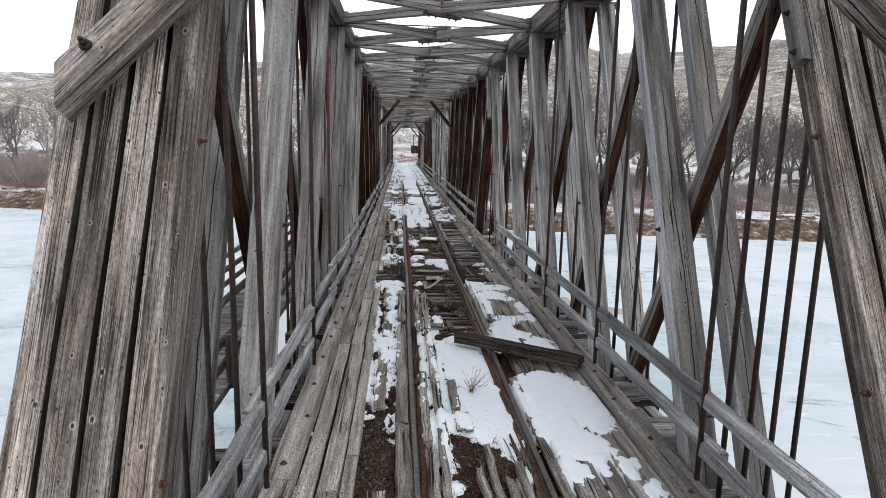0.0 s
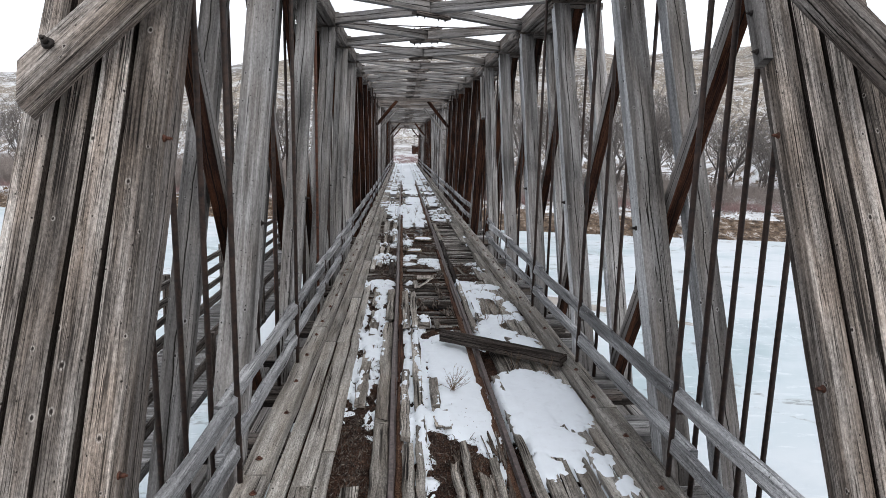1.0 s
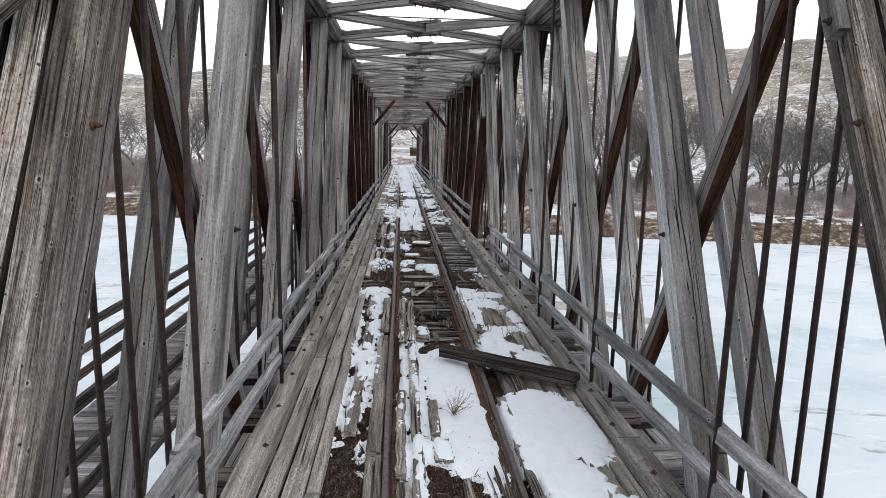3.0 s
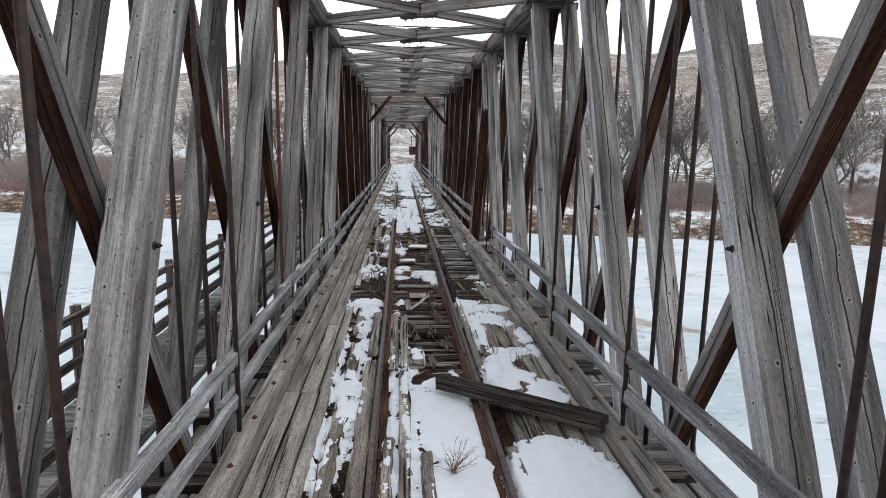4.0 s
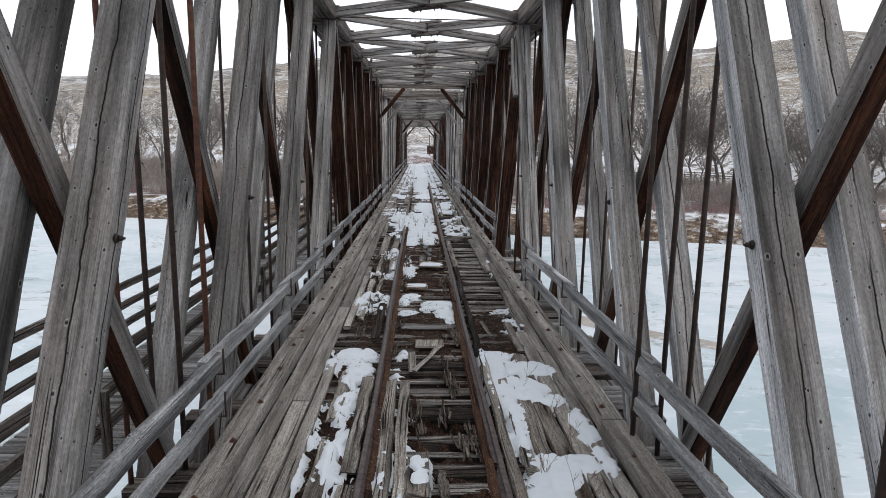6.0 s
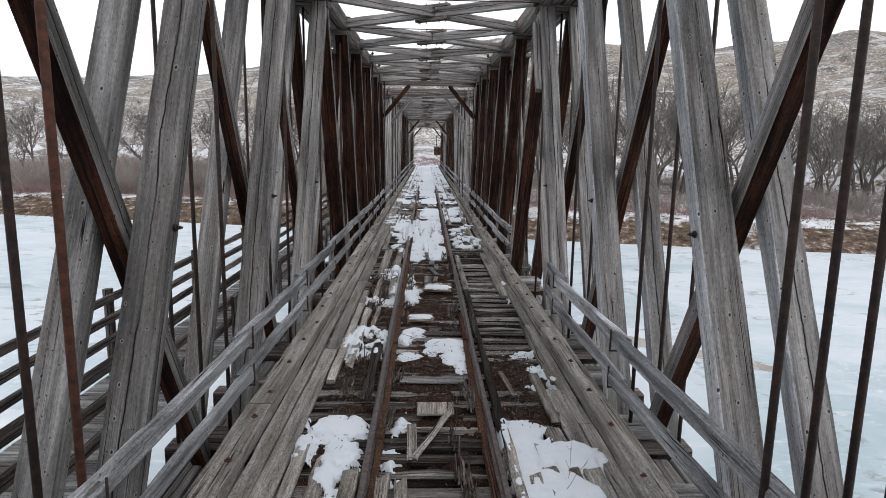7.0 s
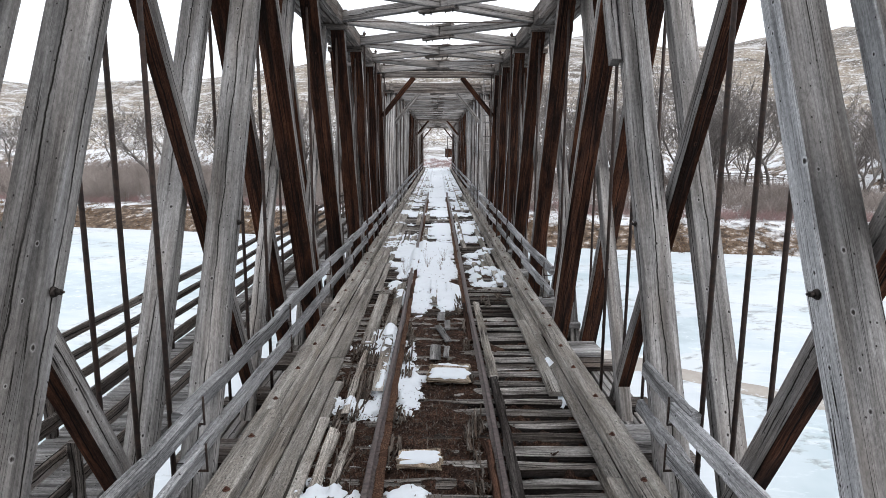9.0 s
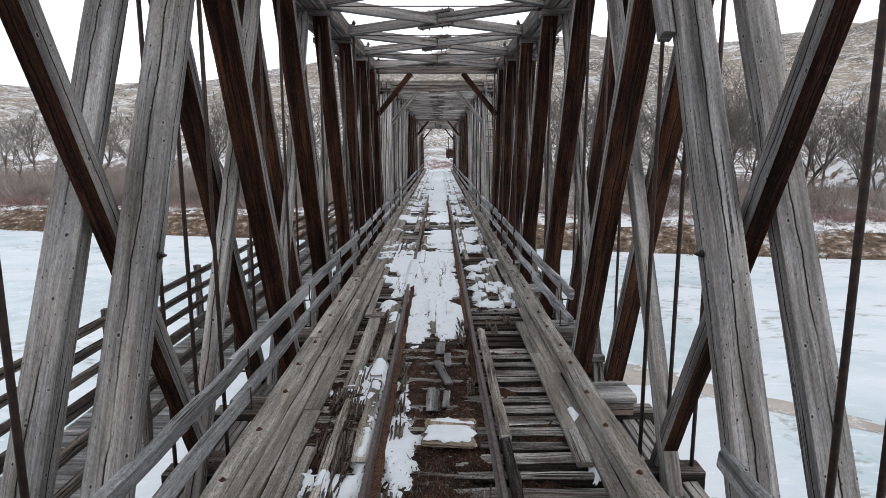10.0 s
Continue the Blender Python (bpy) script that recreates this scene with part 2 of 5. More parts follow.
SNOW = snow_material("old_snow", (0.74, 0.785, 0.84))


def dirt_material():
    g = Graph("brown_wood_rot")
    p = g.place()
    n, f = g.noise(p, 4.0, 8.0, 0.72), g.noise(p, 45.0, 5.0, 0.75)
    s = g.noise(g.stretch(p, 90.0, 9.0, 40.0), 1.0, 4.0, 0.7)
    col = g.ramp(n, [(0.32, (0.014, 0.010, 0.008)), (0.48, (0.042, 0.024, 0.018)), (0.60, (0.080, 0.044, 0.030)), (0.74, (0.13, 0.094, 0.072))])
    col = g.mix(0.9, col, g.ramp(f, [(0.36, 0.15), (0.5, 0.9), (0.64, 2.3)]), "MULTIPLY")
    col = g.mix(0.8, col, g.ramp(s, [(0.36, 0.35), (0.5, 0.95), (0.66, 1.8)]), "MULTIPLY")
    return g.finish(col, 0.95, g.math("ADD", g.math("ADD", n, f), s), 1.0, 0.03, spec=0.1)


DIRT = dirt_material()


def grit_material():
    g = Graph("rust_grit")
    p = g.place()
    f, c = g.noise(p, 60.0, 4.0, 0.7), g.noise(p, 9.0, 5.0, 0.7)
    col = g.ramp(f, [(0.36, (0.022, 0.013, 0.010)), (0.48, (0.085, 0.045, 0.030)), (0.58, (0.15, 0.085, 0.055)), (0.70, (0.30, 0.22, 0.17))])
    col = g.mix(g.ramp(c, [(0.45, 0.0), (0.65, 0.7)]), col, (0.045, 0.026, 0.019))
    return g.finish(col, 0.95, f, 0.8, 0.02, spec=0.1)


GRIT = grit_material()


def ice_material():
    g = Graph("river_ice")
    p = g.place()
    far = g.stretch(p, 0.6, 1.0)
    n = g.noise(far, 0.05, 6.0, 0.6, 0.8)
    m = g.noise(far, 0.35, 6.0, 0.65, 0.5)
    col = g.ramp(n, [(0.36, (0.355, 0.435, 0.47)), (0.45, (0.465, 0.525, 0.563)), (0.52, (0.53, 0.57, 0.607)), (0.8, (0.55, 0.585, 0.622))])
    col = g.mix(g.ramp(m, [(0.53, 0.0), (0.70, 0.65)]), col, (0.43, 0.49, 0.53))
    drift = g.noise(g.stretch(p, 0.5, 1.6), 0.9, 5.0, 0.7, 0.6)
    col = g.mix(g.ramp(drift, [(0.56, 0.0), (0.66, 0.5)]), col, (0.66, 0.69, 0.72))
    rim = g.math("ABSOLUTE", g.math("SUBTRACT", g.noise(far, 0.11, 5.0, 0.6, 1.0), 0.57))
    brk = g.ramp(g.noise(far, 1.4, 5.0, 0.75), [(0.48, 0.0), (0.58, 0.8)])
    col = g.mix(g.math("MULTIPLY", g.ramp(rim, [(0.006, 1.0), (0.03, 0.0)]), brk), col, (0.22, 0.235, 0.235))
    return g.finish(col, 0.55, g.math("ADD", n, m), 0.3, 0.2, spec=0.3)


ICE = ice_material()


def patch_material(name, a, b, rough):
    g = Graph(name)
    p = g.place()
    n = g.noise(p, 0.5, 7.0, 0.65, 0.4)
    col = g.mix(g.ramp(n, [(0.38, 0.0), (0.6, 1.0)]), a, b)
    col = g.mix(g.ramp(g.noise(p, 1.3, 6.0, 0.75), [(0.56, 0.0), (0.66, 0.7)]), col, (0.66, 0.69, 0.73))
    return g.finish(col, rough, n, 0.2, 0.05, spec=0.35)


BARE_ICE = patch_material("bare_ice", (0.37, 0.44, 0.48), (0.46, 0.53, 0.57), 0.4)
CONCRETE = patch_material("old_concrete", (0.26, 0.255, 0.25), (0.36, 0.355, 0.345), 0.85)
SAND = patch_material("wet_sand", (0.27, 0.245, 0.22), (0.36, 0.33, 0.30), 0.7)


def land_material():
    g = Graph("badland_and_grass")
    p = g.place()
    sep = g.nt.nodes.new("ShaderNodeSeparateXYZ")
    g.link(p, sep.inputs[0])
    z = sep.outputs[2]
    big = g.noise(p, 0.012, 8.0, 0.62, 0.6)
    mid = g.noise(p, 0.09, 8.0, 0.7)
    fine = g.noise(p, 0.9, 6.0, 0.75)
    # layered earth on the hills
    layer = g.nt.nodes.new("ShaderNodeCombineXYZ")
    g.link(g.math("ADD", z, g.math("MULTIPLY", mid, 5.0)), layer.inputs[2])
    strata = g.noise(layer.outputs[0], 0.42, 3.0, 0.6)
    hill = g.ramp(strata, [(0.35, (0.135, 0.122, 0.113)), (0.44, (0.25, 0.222, 0.195)), (0.50, (0.15, 0.138, 0.129)), (0.60, (0.28, 0.248, 0.21)), (0.75, (0.31, 0.27, 0.225))])
    hill = g.mix(g.ramp(big, [(0.42, 0.0), (0.65, 0.55)]), hill, (0.33, 0.275, 0.21))
    flat = g.ramp(fine, [(0.34, (0.030, 0.024, 0.020)), (0.47, (0.095, 0.070, 0.054)), (0.56, (0.16, 0.115, 0.082)), (0.66, (0.42, 0.40, 0.385))])
    high = g.math("MINIMUM", g.math("MAXIMUM", g.math("MULTIPLY", g.math("ADD", z, 3.0), 0.12), 0.0), 1.0)
    col = g.mix(high, flat, hill)
    snow = g.math("ADD", g.math("MULTIPLY", mid, 0.6), g.math("MULTIPLY", g.noise(g.stretch(p, 1, 1, 3.0), 0.35, 6.0, 0.7), 0.4))
    nrm = g.nt.nodes.new("ShaderNodeSeparateXYZ")
    g.link(g.nt.nodes.new("ShaderNodeNewGeometry").outputs["Normal"], nrm.inputs[0])
    snow = g.math("ADD", snow, g.math("MULTIPLY", g.math("SUBTRACT", nrm.outputs[2], 0.93), 1.2))
    col = g.mix(g.ramp(snow, [(0.56, 0.0), (0.63, 0.75)]), col, (0.66, 0.68, 0.71))
    # dark scrub in the gullies
    gully = g.noise(g.stretch(p, 0.06, 0.06, 0.12), 1.0, 8.0, 0.72, 1.6)
    col = g.mix(g.math("MULTIPLY", high, g.ramp(gully, [(0.50, 0.0), (0.60, 0.75)])), col, (0.085, 0.074, 0.066))
    streak = g.noise(g.stretch(p, 0.045, 0.045, 0.22), 1.0, 8.0, 0.74, 1.2)
    col = g.mix(g.math("MULTIPLY", high, g.ramp(streak, [(0.545, 0.0), (0.60, 0.5)])), col, (0.70, 0.71, 0.73))
    # snow lies on the flat between bank and hills
    speck = g.noise(p, 1.1, 7.0, 0.78)
    foot = g.math("MULTIPLY", g.math("MAXIMUM", g.math("SUBTRACT", 1.0, g.math("MULTIPLY", z, 0.04)), 0.0), 0.075)
    col = g.mix(g.math("MULTIPLY", high, g.ramp(g.math("ADD", speck, foot), [(0.55, 0.0), (0.60, 0.8)])), col, (0.72, 0.73, 0.75))
    shelf = g.math("MULTIPLY", g.math("GREATER_THAN", z, -6.45), g.math("LESS_THAN", z, 2.0))
    col = g.mix(g.math("MULTIPLY", shelf, g.ramp(g.noise(p, 0.3, 6.0, 0.7), [(0.47, 0.0), (0.53, 0.85)])), col, (0.66, 0.68, 0.71))
    col = g.mix(0.5, col, g.ramp(fine, [(0.3, 0.55), (0.7, 1.2)]), "MULTIPLY")
    return g.finish(col, 0.95, mid, 0.6, 1.2, spec=0.1)


LAND = land_material()


def twig_material(name, a, b):
    g = Graph(name)
    n = g.noise(g.place(), 0.16, 4.0, 0.65)
    return g.finish(g.mix(g.ramp(n, [(0.35, 0.0), (0.65, 1.0)]), a, b), 0.9, spec=0.1)


BARK = twig_material("bare_bark", (0.06, 0.052, 0.048), (0.12, 0.107, 0.1))
SPRAY = twig_material("fine_branches", (0.10, 0.090, 0.085), (0.21, 0.192, 0.182))
TWIG = twig_material("grey_twigs", (0.155, 0.131, 0.119), (0.35, 0.307, 0.284))
REDTWIG = twig_material("red_osier_twigs", (0.24, 0.15, 0.145), (0.36, 0.26, 0.25))
STRAW = twig_material("dry_grass", (0.105, 0.066, 0.042), (0.215, 0.145, 0.092))

# ---- building tools ----
cache = {}


def link_mesh(name, mesh, parent=None, m=None, label=""):
    ob = new(name, mesh)
    if parent is not None:
        ob.parent = parent
    if m is not None:
        ob.matrix_basis = m
    if label:
        ob["label"] = label
    return ob


def thing(name, label, category, at=(0, 0, 0), group="", kind=""):
    """An Empty at a thing's base."""
    ob = new(name)
    ob.matrix_basis = Matrix.Translation(at)
    return tagged(ob, label, category, group, kind)


def under(parent, m):
    """A pose in the world, told from the parent's base (parents are only moved, never turned)."""
    return Matrix.Translation(-parent.matrix_basis.translation) @ m


def from_bm(name, bm, *mats):
    me = bpy.data.meshes.new(name)
    bm.to_mesh(me)
    bm.free()
    for m in mats:
        me.materials.append(m)
    return me


def part(name, bm, material, parent, label=""):
    me = from_bm(name, bm, material)
    return link_mesh(name, me, parent, Matrix.Translation(-parent.matrix_basis.translation), label)


def add_timber(bm, uvl, m, length, w, h, rnd, chamfer=0.014, segs=4, rough=0.004, under_slot=0, ragged=0.0, bow=0.0, pale=0, dark_sides=False):
    """A sawn timber along local x: chamfered edges, a slightly uneven outline, u along the grain."""
    c = min(chamfer, 0.3 * min(w, h))
    y, z = w / 2, h / 2
    prof = [(-y, -z + c), (-y + c, -z), (y - c, -z), (y, -z + c), (y, z - c), (y - c, z), (-y + c, z), (-y, z - c)]
    run = [0.0]
    for i in range(8):
        a, b = prof[i], prof[(i + 1) % 8]
        run.append(run[-1] + math.hypot(a[0] - b[0], a[1] - b[1]))
    u0, v0 = rnd.uniform(0, 50), rnd.uniform(0, 50)
    face = bm.loops.layers.uv["face"]
    rings = []
    for s in range(segs + 1):
        x = length * s / segs
        ring = []
        oy, oz = rnd.gauss(0, rough * 0.6), rnd.gauss(0, rough * 0.6) + bow * math.sin(math.pi * s / segs)
        for py, pz in prof:
            jx = rnd.uniform(-ragged, ragged) if s in (0, segs) else 0.0
            ring.append(bm.verts.new(m @ Vector((x + jx, py + oy + rnd.gauss(0, rough), pz + oz + rnd.gauss(0, rough)))))
        rings.append(ring)
    for s in range(segs):
        for i in range(8):
            j = (i + 1) % 8
            f = bm.faces.new((rings[s][i], rings[s][j], rings[s + 1][j], rings[s + 1][i]))
            for lp, uu, vv in zip(f.loops, (s, s, s + 1, s + 1), (run[i], run[i + 1], run[i + 1], run[i])):
                lp[uvl].uv = (u0 + length * uu / segs, v0 + vv)
                lp[face].uv = (length * uu / segs, (vv - (run[i] + run[i + 1]) / 2) if i % 2 else 0.5)
            # undersides, and with dark_sides the sides, take the second, darker timber
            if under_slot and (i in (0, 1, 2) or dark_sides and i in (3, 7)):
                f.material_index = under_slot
            # the side that looks at the track is paler, brightness put into its colour
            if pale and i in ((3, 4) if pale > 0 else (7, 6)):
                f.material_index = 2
    for ring, flip in ((rings[0], False), (rings[-1], True)):
        f = bm.faces.new(ring if flip else ring[::-1])
        for lp in f.loops:
            q = m.inverted() @ lp.vert.co
            lp[uvl].uv = (u0 + q.y * 0.4, v0 + q.z * 3)
            lp[face].uv = (0.0, 0.5)


def new_bm():
    bm = bmesh.new()
    uvl = bm.loops.layers.uv.new("UVMap")
    bm.loops.layers.uv.new("face")
    return bm, bm.loops.layers.uv["UVMap"]


def timber_mesh(length, w, h, mats, variant=0, **how):
    key = (round(length, 2), round(w, 3), round(h, 3), tuple(m.name for m in mats), variant, tuple(sorted(how.items())))
    if key not in cache:
        bm, uvl = new_bm()
        add_timber(bm, uvl, Matrix(), length, w, h, random.Random(str(key)), under_slot=1 if len(mats) > 1 else 0, **how)
        cache[key] = from_bm("timber", bm, *mats)
    return cache[key]


def axis_pose(a, b, up=(0, 0, 1)):
    """A pose at a whose x runs to b and whose z is as near to up as it can be."""
    a, b = Vector(a), Vector(b)
    x = (b - a).normalized()
    y = Vector(up).cross(x)
    if y.length < 1e-4:
        y = Vector((0, 1, 0)).cross(x)
    y.normalize()
    z = x.cross(y)
    m = Matrix((x, y, z)).transposed().to_4x4()
    m.translation = a
    return m


def beam(name, parent, a, b, w, h, mats=(GREY,), up=(0, 0, 1), variant=0, label="", **how):
    length = (Vector(b) - Vector(a)).length
    return link_mesh(name, timber_mesh(length, w, h, mats, variant, **how), parent, under(parent, axis_pose(a, b, up)), label)


def add_tube(bm, a, b, r, sides=8, r2=None, caps=True):
    m = axis_pose(a, b)
    length = (Vector(b) - Vector(a)).length
    r2 = r if r2 is None else r2
    rings = []
    for x, rr in ((0, r), (length, r2)):
        rings.append([bm.verts.new(m @ Vector((x, rr * math.cos(2 * math.pi * i / sides), rr * math.sin(2 * math.pi * i / sides)))) for i in range(sides)])
    for i in range(sides):
        f = bm.faces.new((rings[0][i], rings[0][(i + 1) % sides], rings[1][(i + 1) % sides], rings[1][i]))
        f.smooth = sides > 4
    if caps:
        bm.faces.new(rings[0][::-1])
        bm.faces.new(rings[1])


def rod_mesh(length, r, mat, nut=True):
    key = ("rod", round(length, 2), round(r, 4), mat.name, nut)
    if key not in cache:
        bm = bmesh.new()
        add_tube(bm, (0, 0, 0), (length, 0, 0), r, 10)
        if nut:
            for x in (0.05, length - 0.1):
                add_tube(bm, (x, 0, 0), (x + 0.05, 0, 0), r * 1.8, 6)
        cache[key] = from_bm("rod", bm, mat)
    return cache[key]


def rod(name, parent, a, b, r, mat=ROD, nut=True, label=""):
    length = (Vector(b) - Vector(a)).length
    return link_mesh(name, rod_mesh(length, r, mat, nut), parent, under(parent, axis_pose(a, b)), label)


def bolt_mesh(r, h, mat):
    """A domed washer with a nut and a bolt end, along local z."""
    key = ("bolt", r, h, mat.name)
    if key not in cache:
        bm = bmesh.new()
        add_tube(bm, (0, 0, 0), (0, 0, h * 0.3), r, 12, r * 0.75)
        add_tube(bm, (0, 0, h * 0.3), (0, 0, h * 0.75), r * 0.52, 6)
        add_tube(bm, (0, 0, h * 0.75), (0, 0, h), r * 0.25, 8)
        cache[key] = from_bm("bolt", bm, mat)
    return cache[key]


def washer_mesh(r, h, mat, nut):
    key = ("washer", r, h, mat.name, nut)
    if key not in cache:
        bm = bmesh.new()
        if nut:
            add_tube(bm, (0, 0, h * 0.3), (0, 0, h * 0.75), r * 0.52, 6)
            add_tube(bm, (0, 0, h * 0.75), (0, 0, h), r * 0.25, 8)
        else:
            add_tube(bm, (0, 0, 0), (0, 0, h * 0.3), r, 12, r * 0.75)
        cache[key] = from_bm("nut" if nut else "washer", bm, mat)
    return cache[key]


def bolt_end(parent, at, normal, r, h, mat):
    """A washer with a nut and the bolt's end as its sub-part."""
    m = Vector(normal).to_track_quat("Z", "Y").to_matrix().to_4x4()
    m.translation = at
    washer = link_mesh("washer", washer_mesh(r, h, mat, False), parent, under(parent, m))
    link_mesh("nut", washer_mesh(r, h, mat, True), washer)


def bolt(parent, at, normal, r=0.045, h=0.05, mat=RUST, name="bolt", label=""):
    m = Vector(normal).to_track_quat("Z", "Y").to_matrix().to_4x4()
    m.translation = at
    return link_mesh(name, bolt_mesh(r, h, mat), parent, under(parent, m), label)

# ---- land, river and sky line ----
ICE_Z = -8.8


def far_bank(x):
    return 94.0 - 0.31 * x + 5.0 * math.sin(x * 0.021) * min(1.0, abs(x) / 60)


def near_bank(x):
    return -9.0 - 0.12 * x


def land_height(x, y):
    """Flood plain beyond the river, then eroded hills; the near bank behind the camera."""
    n = noise.fractal(Vector((x * 0.012, y * 0.012, 3.1)), 1.0, 2.0, 5)
    f, b = y - far_bank(x), near_bank(x) - y
    if f > 0:
        z = ICE_Z - 0.6 + 3.6 * min(1.0, f / 9.0) ** 0.8 + 1.2 * min(1.0, max(0.0, f - 9) / 40)
        hill = max(0.0, f - 95 - 45 * n) / 260.0
        ridge = noise.ridged_multi_fractal(Vector((x * 0.0065, y * 0.0065, 0.7)), 1.0, 2.1, 5, 1.0, 2.0)
        top = 74.0 + max(-9.0, min(9.0, 0.03 * x)) + 3.0 * math.sin(x * 0.02 + 1.0) + 2.0 * math.sin(x * 0.047)
        z += top * (1 - math.exp(-2.3 * hill)) * (0.80 + 0.13 * ridge) + 3.0 * n * min(1.0, f / 60)
        # the approach bank that carries the far end of the track
        side = abs(x) - 3.2
        rise = -0.35 + 0.07 * min(60.0, max(0.0, y - 124))
        fill = rise - max(0.0, side) * 0.35
        if f > 18:
            z = max(z, fill) if y > 120 else z
        return z
    if b > 0:
        z = ICE_Z - 0.6 + 8.2 * min(1.0, b / 10.0) + 1.5 * n
        return z + max(0.0, b - 60) * 0.12
    d = min(-f, -b)
    return ICE_Z - 0.6 - min(2.0, d * 0.2)


def spaced(lo, hi, fine_lo, fine_hi, step, grow):
    out, v, s = [], fine_lo, step
    while v <= fine_hi:
        out.append(v)
        v += step
    v = fine_hi
    while v < hi:
        s *= grow
        v += s
        out.append(v)
    v, s = fine_lo, step
    while v > lo:
        s *= grow
        v -= s
        out.append(v)
    return sorted(out)


def build_land():
    xs = spaced(-1500, 1500, -150, 130, 3.0, 1.06)
    ys = spaced(-500, 1800, 60, 200, 2.2, 1.05)
    bm = bmesh.new()
    grid = [[bm.verts.new((x, y, land_height(x, y))) for x in xs] for y in ys]
    for j in range(len(ys) - 1):
        for i in range(len(xs) - 1):
            f = bm.faces.new((grid[j][i], grid[j][i + 1], grid[j + 1][i + 1], grid[j + 1][i]))
            f.smooth = True
    tagged(new("ground", from_bm("ground", bm, LAND)), "brown flood plain and eroded hills with snow in the hollows", "ground", kind="structure")
    bm = bmesh.new()
    n = 24
    for i in range(n):
        x0, x1 = -700 + 1400 * i / n, -700 + 1400 * (i + 1) / n
        v = [bm.verts.new(p) for p in ((x0, near_bank(x0) - 8, ICE_Z), (x1, near_bank(x1) - 8, ICE_Z), (x1, far_bank(x1) + 1.2, ICE_Z), (x0, far_bank(x0) + 1.2, ICE_Z))]
        bm.faces.new(v)
    bmesh.ops.remove_doubles(bm, verts=bm.verts, dist=0.01)
    tagged(new("river_ice", from_bm("river_ice", bm, ICE)), "frozen river with snow, bluish bare ice and cracks", "frozen river", kind="structure")


def ice_patch(name, label, category, cx, cy, rx, ry, turn, mat, dz, seed):
    """A flat irregular patch lying on the river ice."""
    bm = bmesh.new()
    m = pose(cx, cy, ICE_Z + dz, 0, 0, turn)
    ring = []
    for i in range(90):
        a = 2 * math.pi * i / 90
        c, d = math.cos(a), math.sin(a)
        r = 1 + 0.45 * noise.noise(Vector((c * 1.3, d * 1.3, seed))) + 0.25 * noise.noise(Vector((c * 4, d * 4, seed))) + 0.12 * noise.noise(Vector((c * 11, d * 11, seed)))
        ring.append(bm.verts.new(m @ Vector((c * r * rx, d * r * ry, 0))))
    bm.faces.new(ring)
    tagged(new(name, from_bm(name, bm, mat)), label, category, kind="structure")


build_land()
ice_patch("sand_bar", "long strip of wet grey sand thawed out of the river ice", "sand bar", 15.0, 46.0, 8.5, 0.9, -37, SAND, 0.014, 1.0)
ice_patch("sand_bar", "wet grey sand bar thawed out of the river ice", "sand bar", 10.6, 49.3, 3.0, 1.8, -30, SAND, 0.018, 7.0)
ice_patch("bare_ice", "thin dark streak of wet ice along a sand bar", "bare ice", 23.0, 41.5, 5.0, 0.5, -24, BARE_ICE, 0.011, 8.0)
ice_patch("bare_ice", "bluish bare ice beside a sand bar", "bare ice", 14.5, 55.0, 5.5, 5.0, 0, BARE_ICE, 0.006, 2.0)
ice_patch("bare_ice", "wide bluish patch of bare river ice", "bare ice", -36.0, 69.0, 19.0, 6.5, -12, BARE_ICE, 0.006, 3.0)
ice_patch("bare_ice", "wide bluish patch of bare river ice", "bare ice", -15.0, 76.0, 13.0, 5.0, -14, BARE_ICE, 0.009, 4.0)
ice_patch("bare_ice", "thin bluish patch of bare river ice", "bare ice", 26.0, 40.0, 7.0, 3.0, -10, BARE_ICE, 0.006, 5.0)
ice_patch("bare_ice", "thin bluish patch of bare river ice", "bare ice", -20.0, 40.0, 9.0, 3.5, 8, BARE_ICE, 0.006, 6.0)

# ---- the bridge: shared measures ----
PANEL = 3.6
SPANS = ((2.6, 12), (46.5, 12), (90.4, 8))
CHORD_Z = 6.72
IN, OUT = 2.42, 3.42


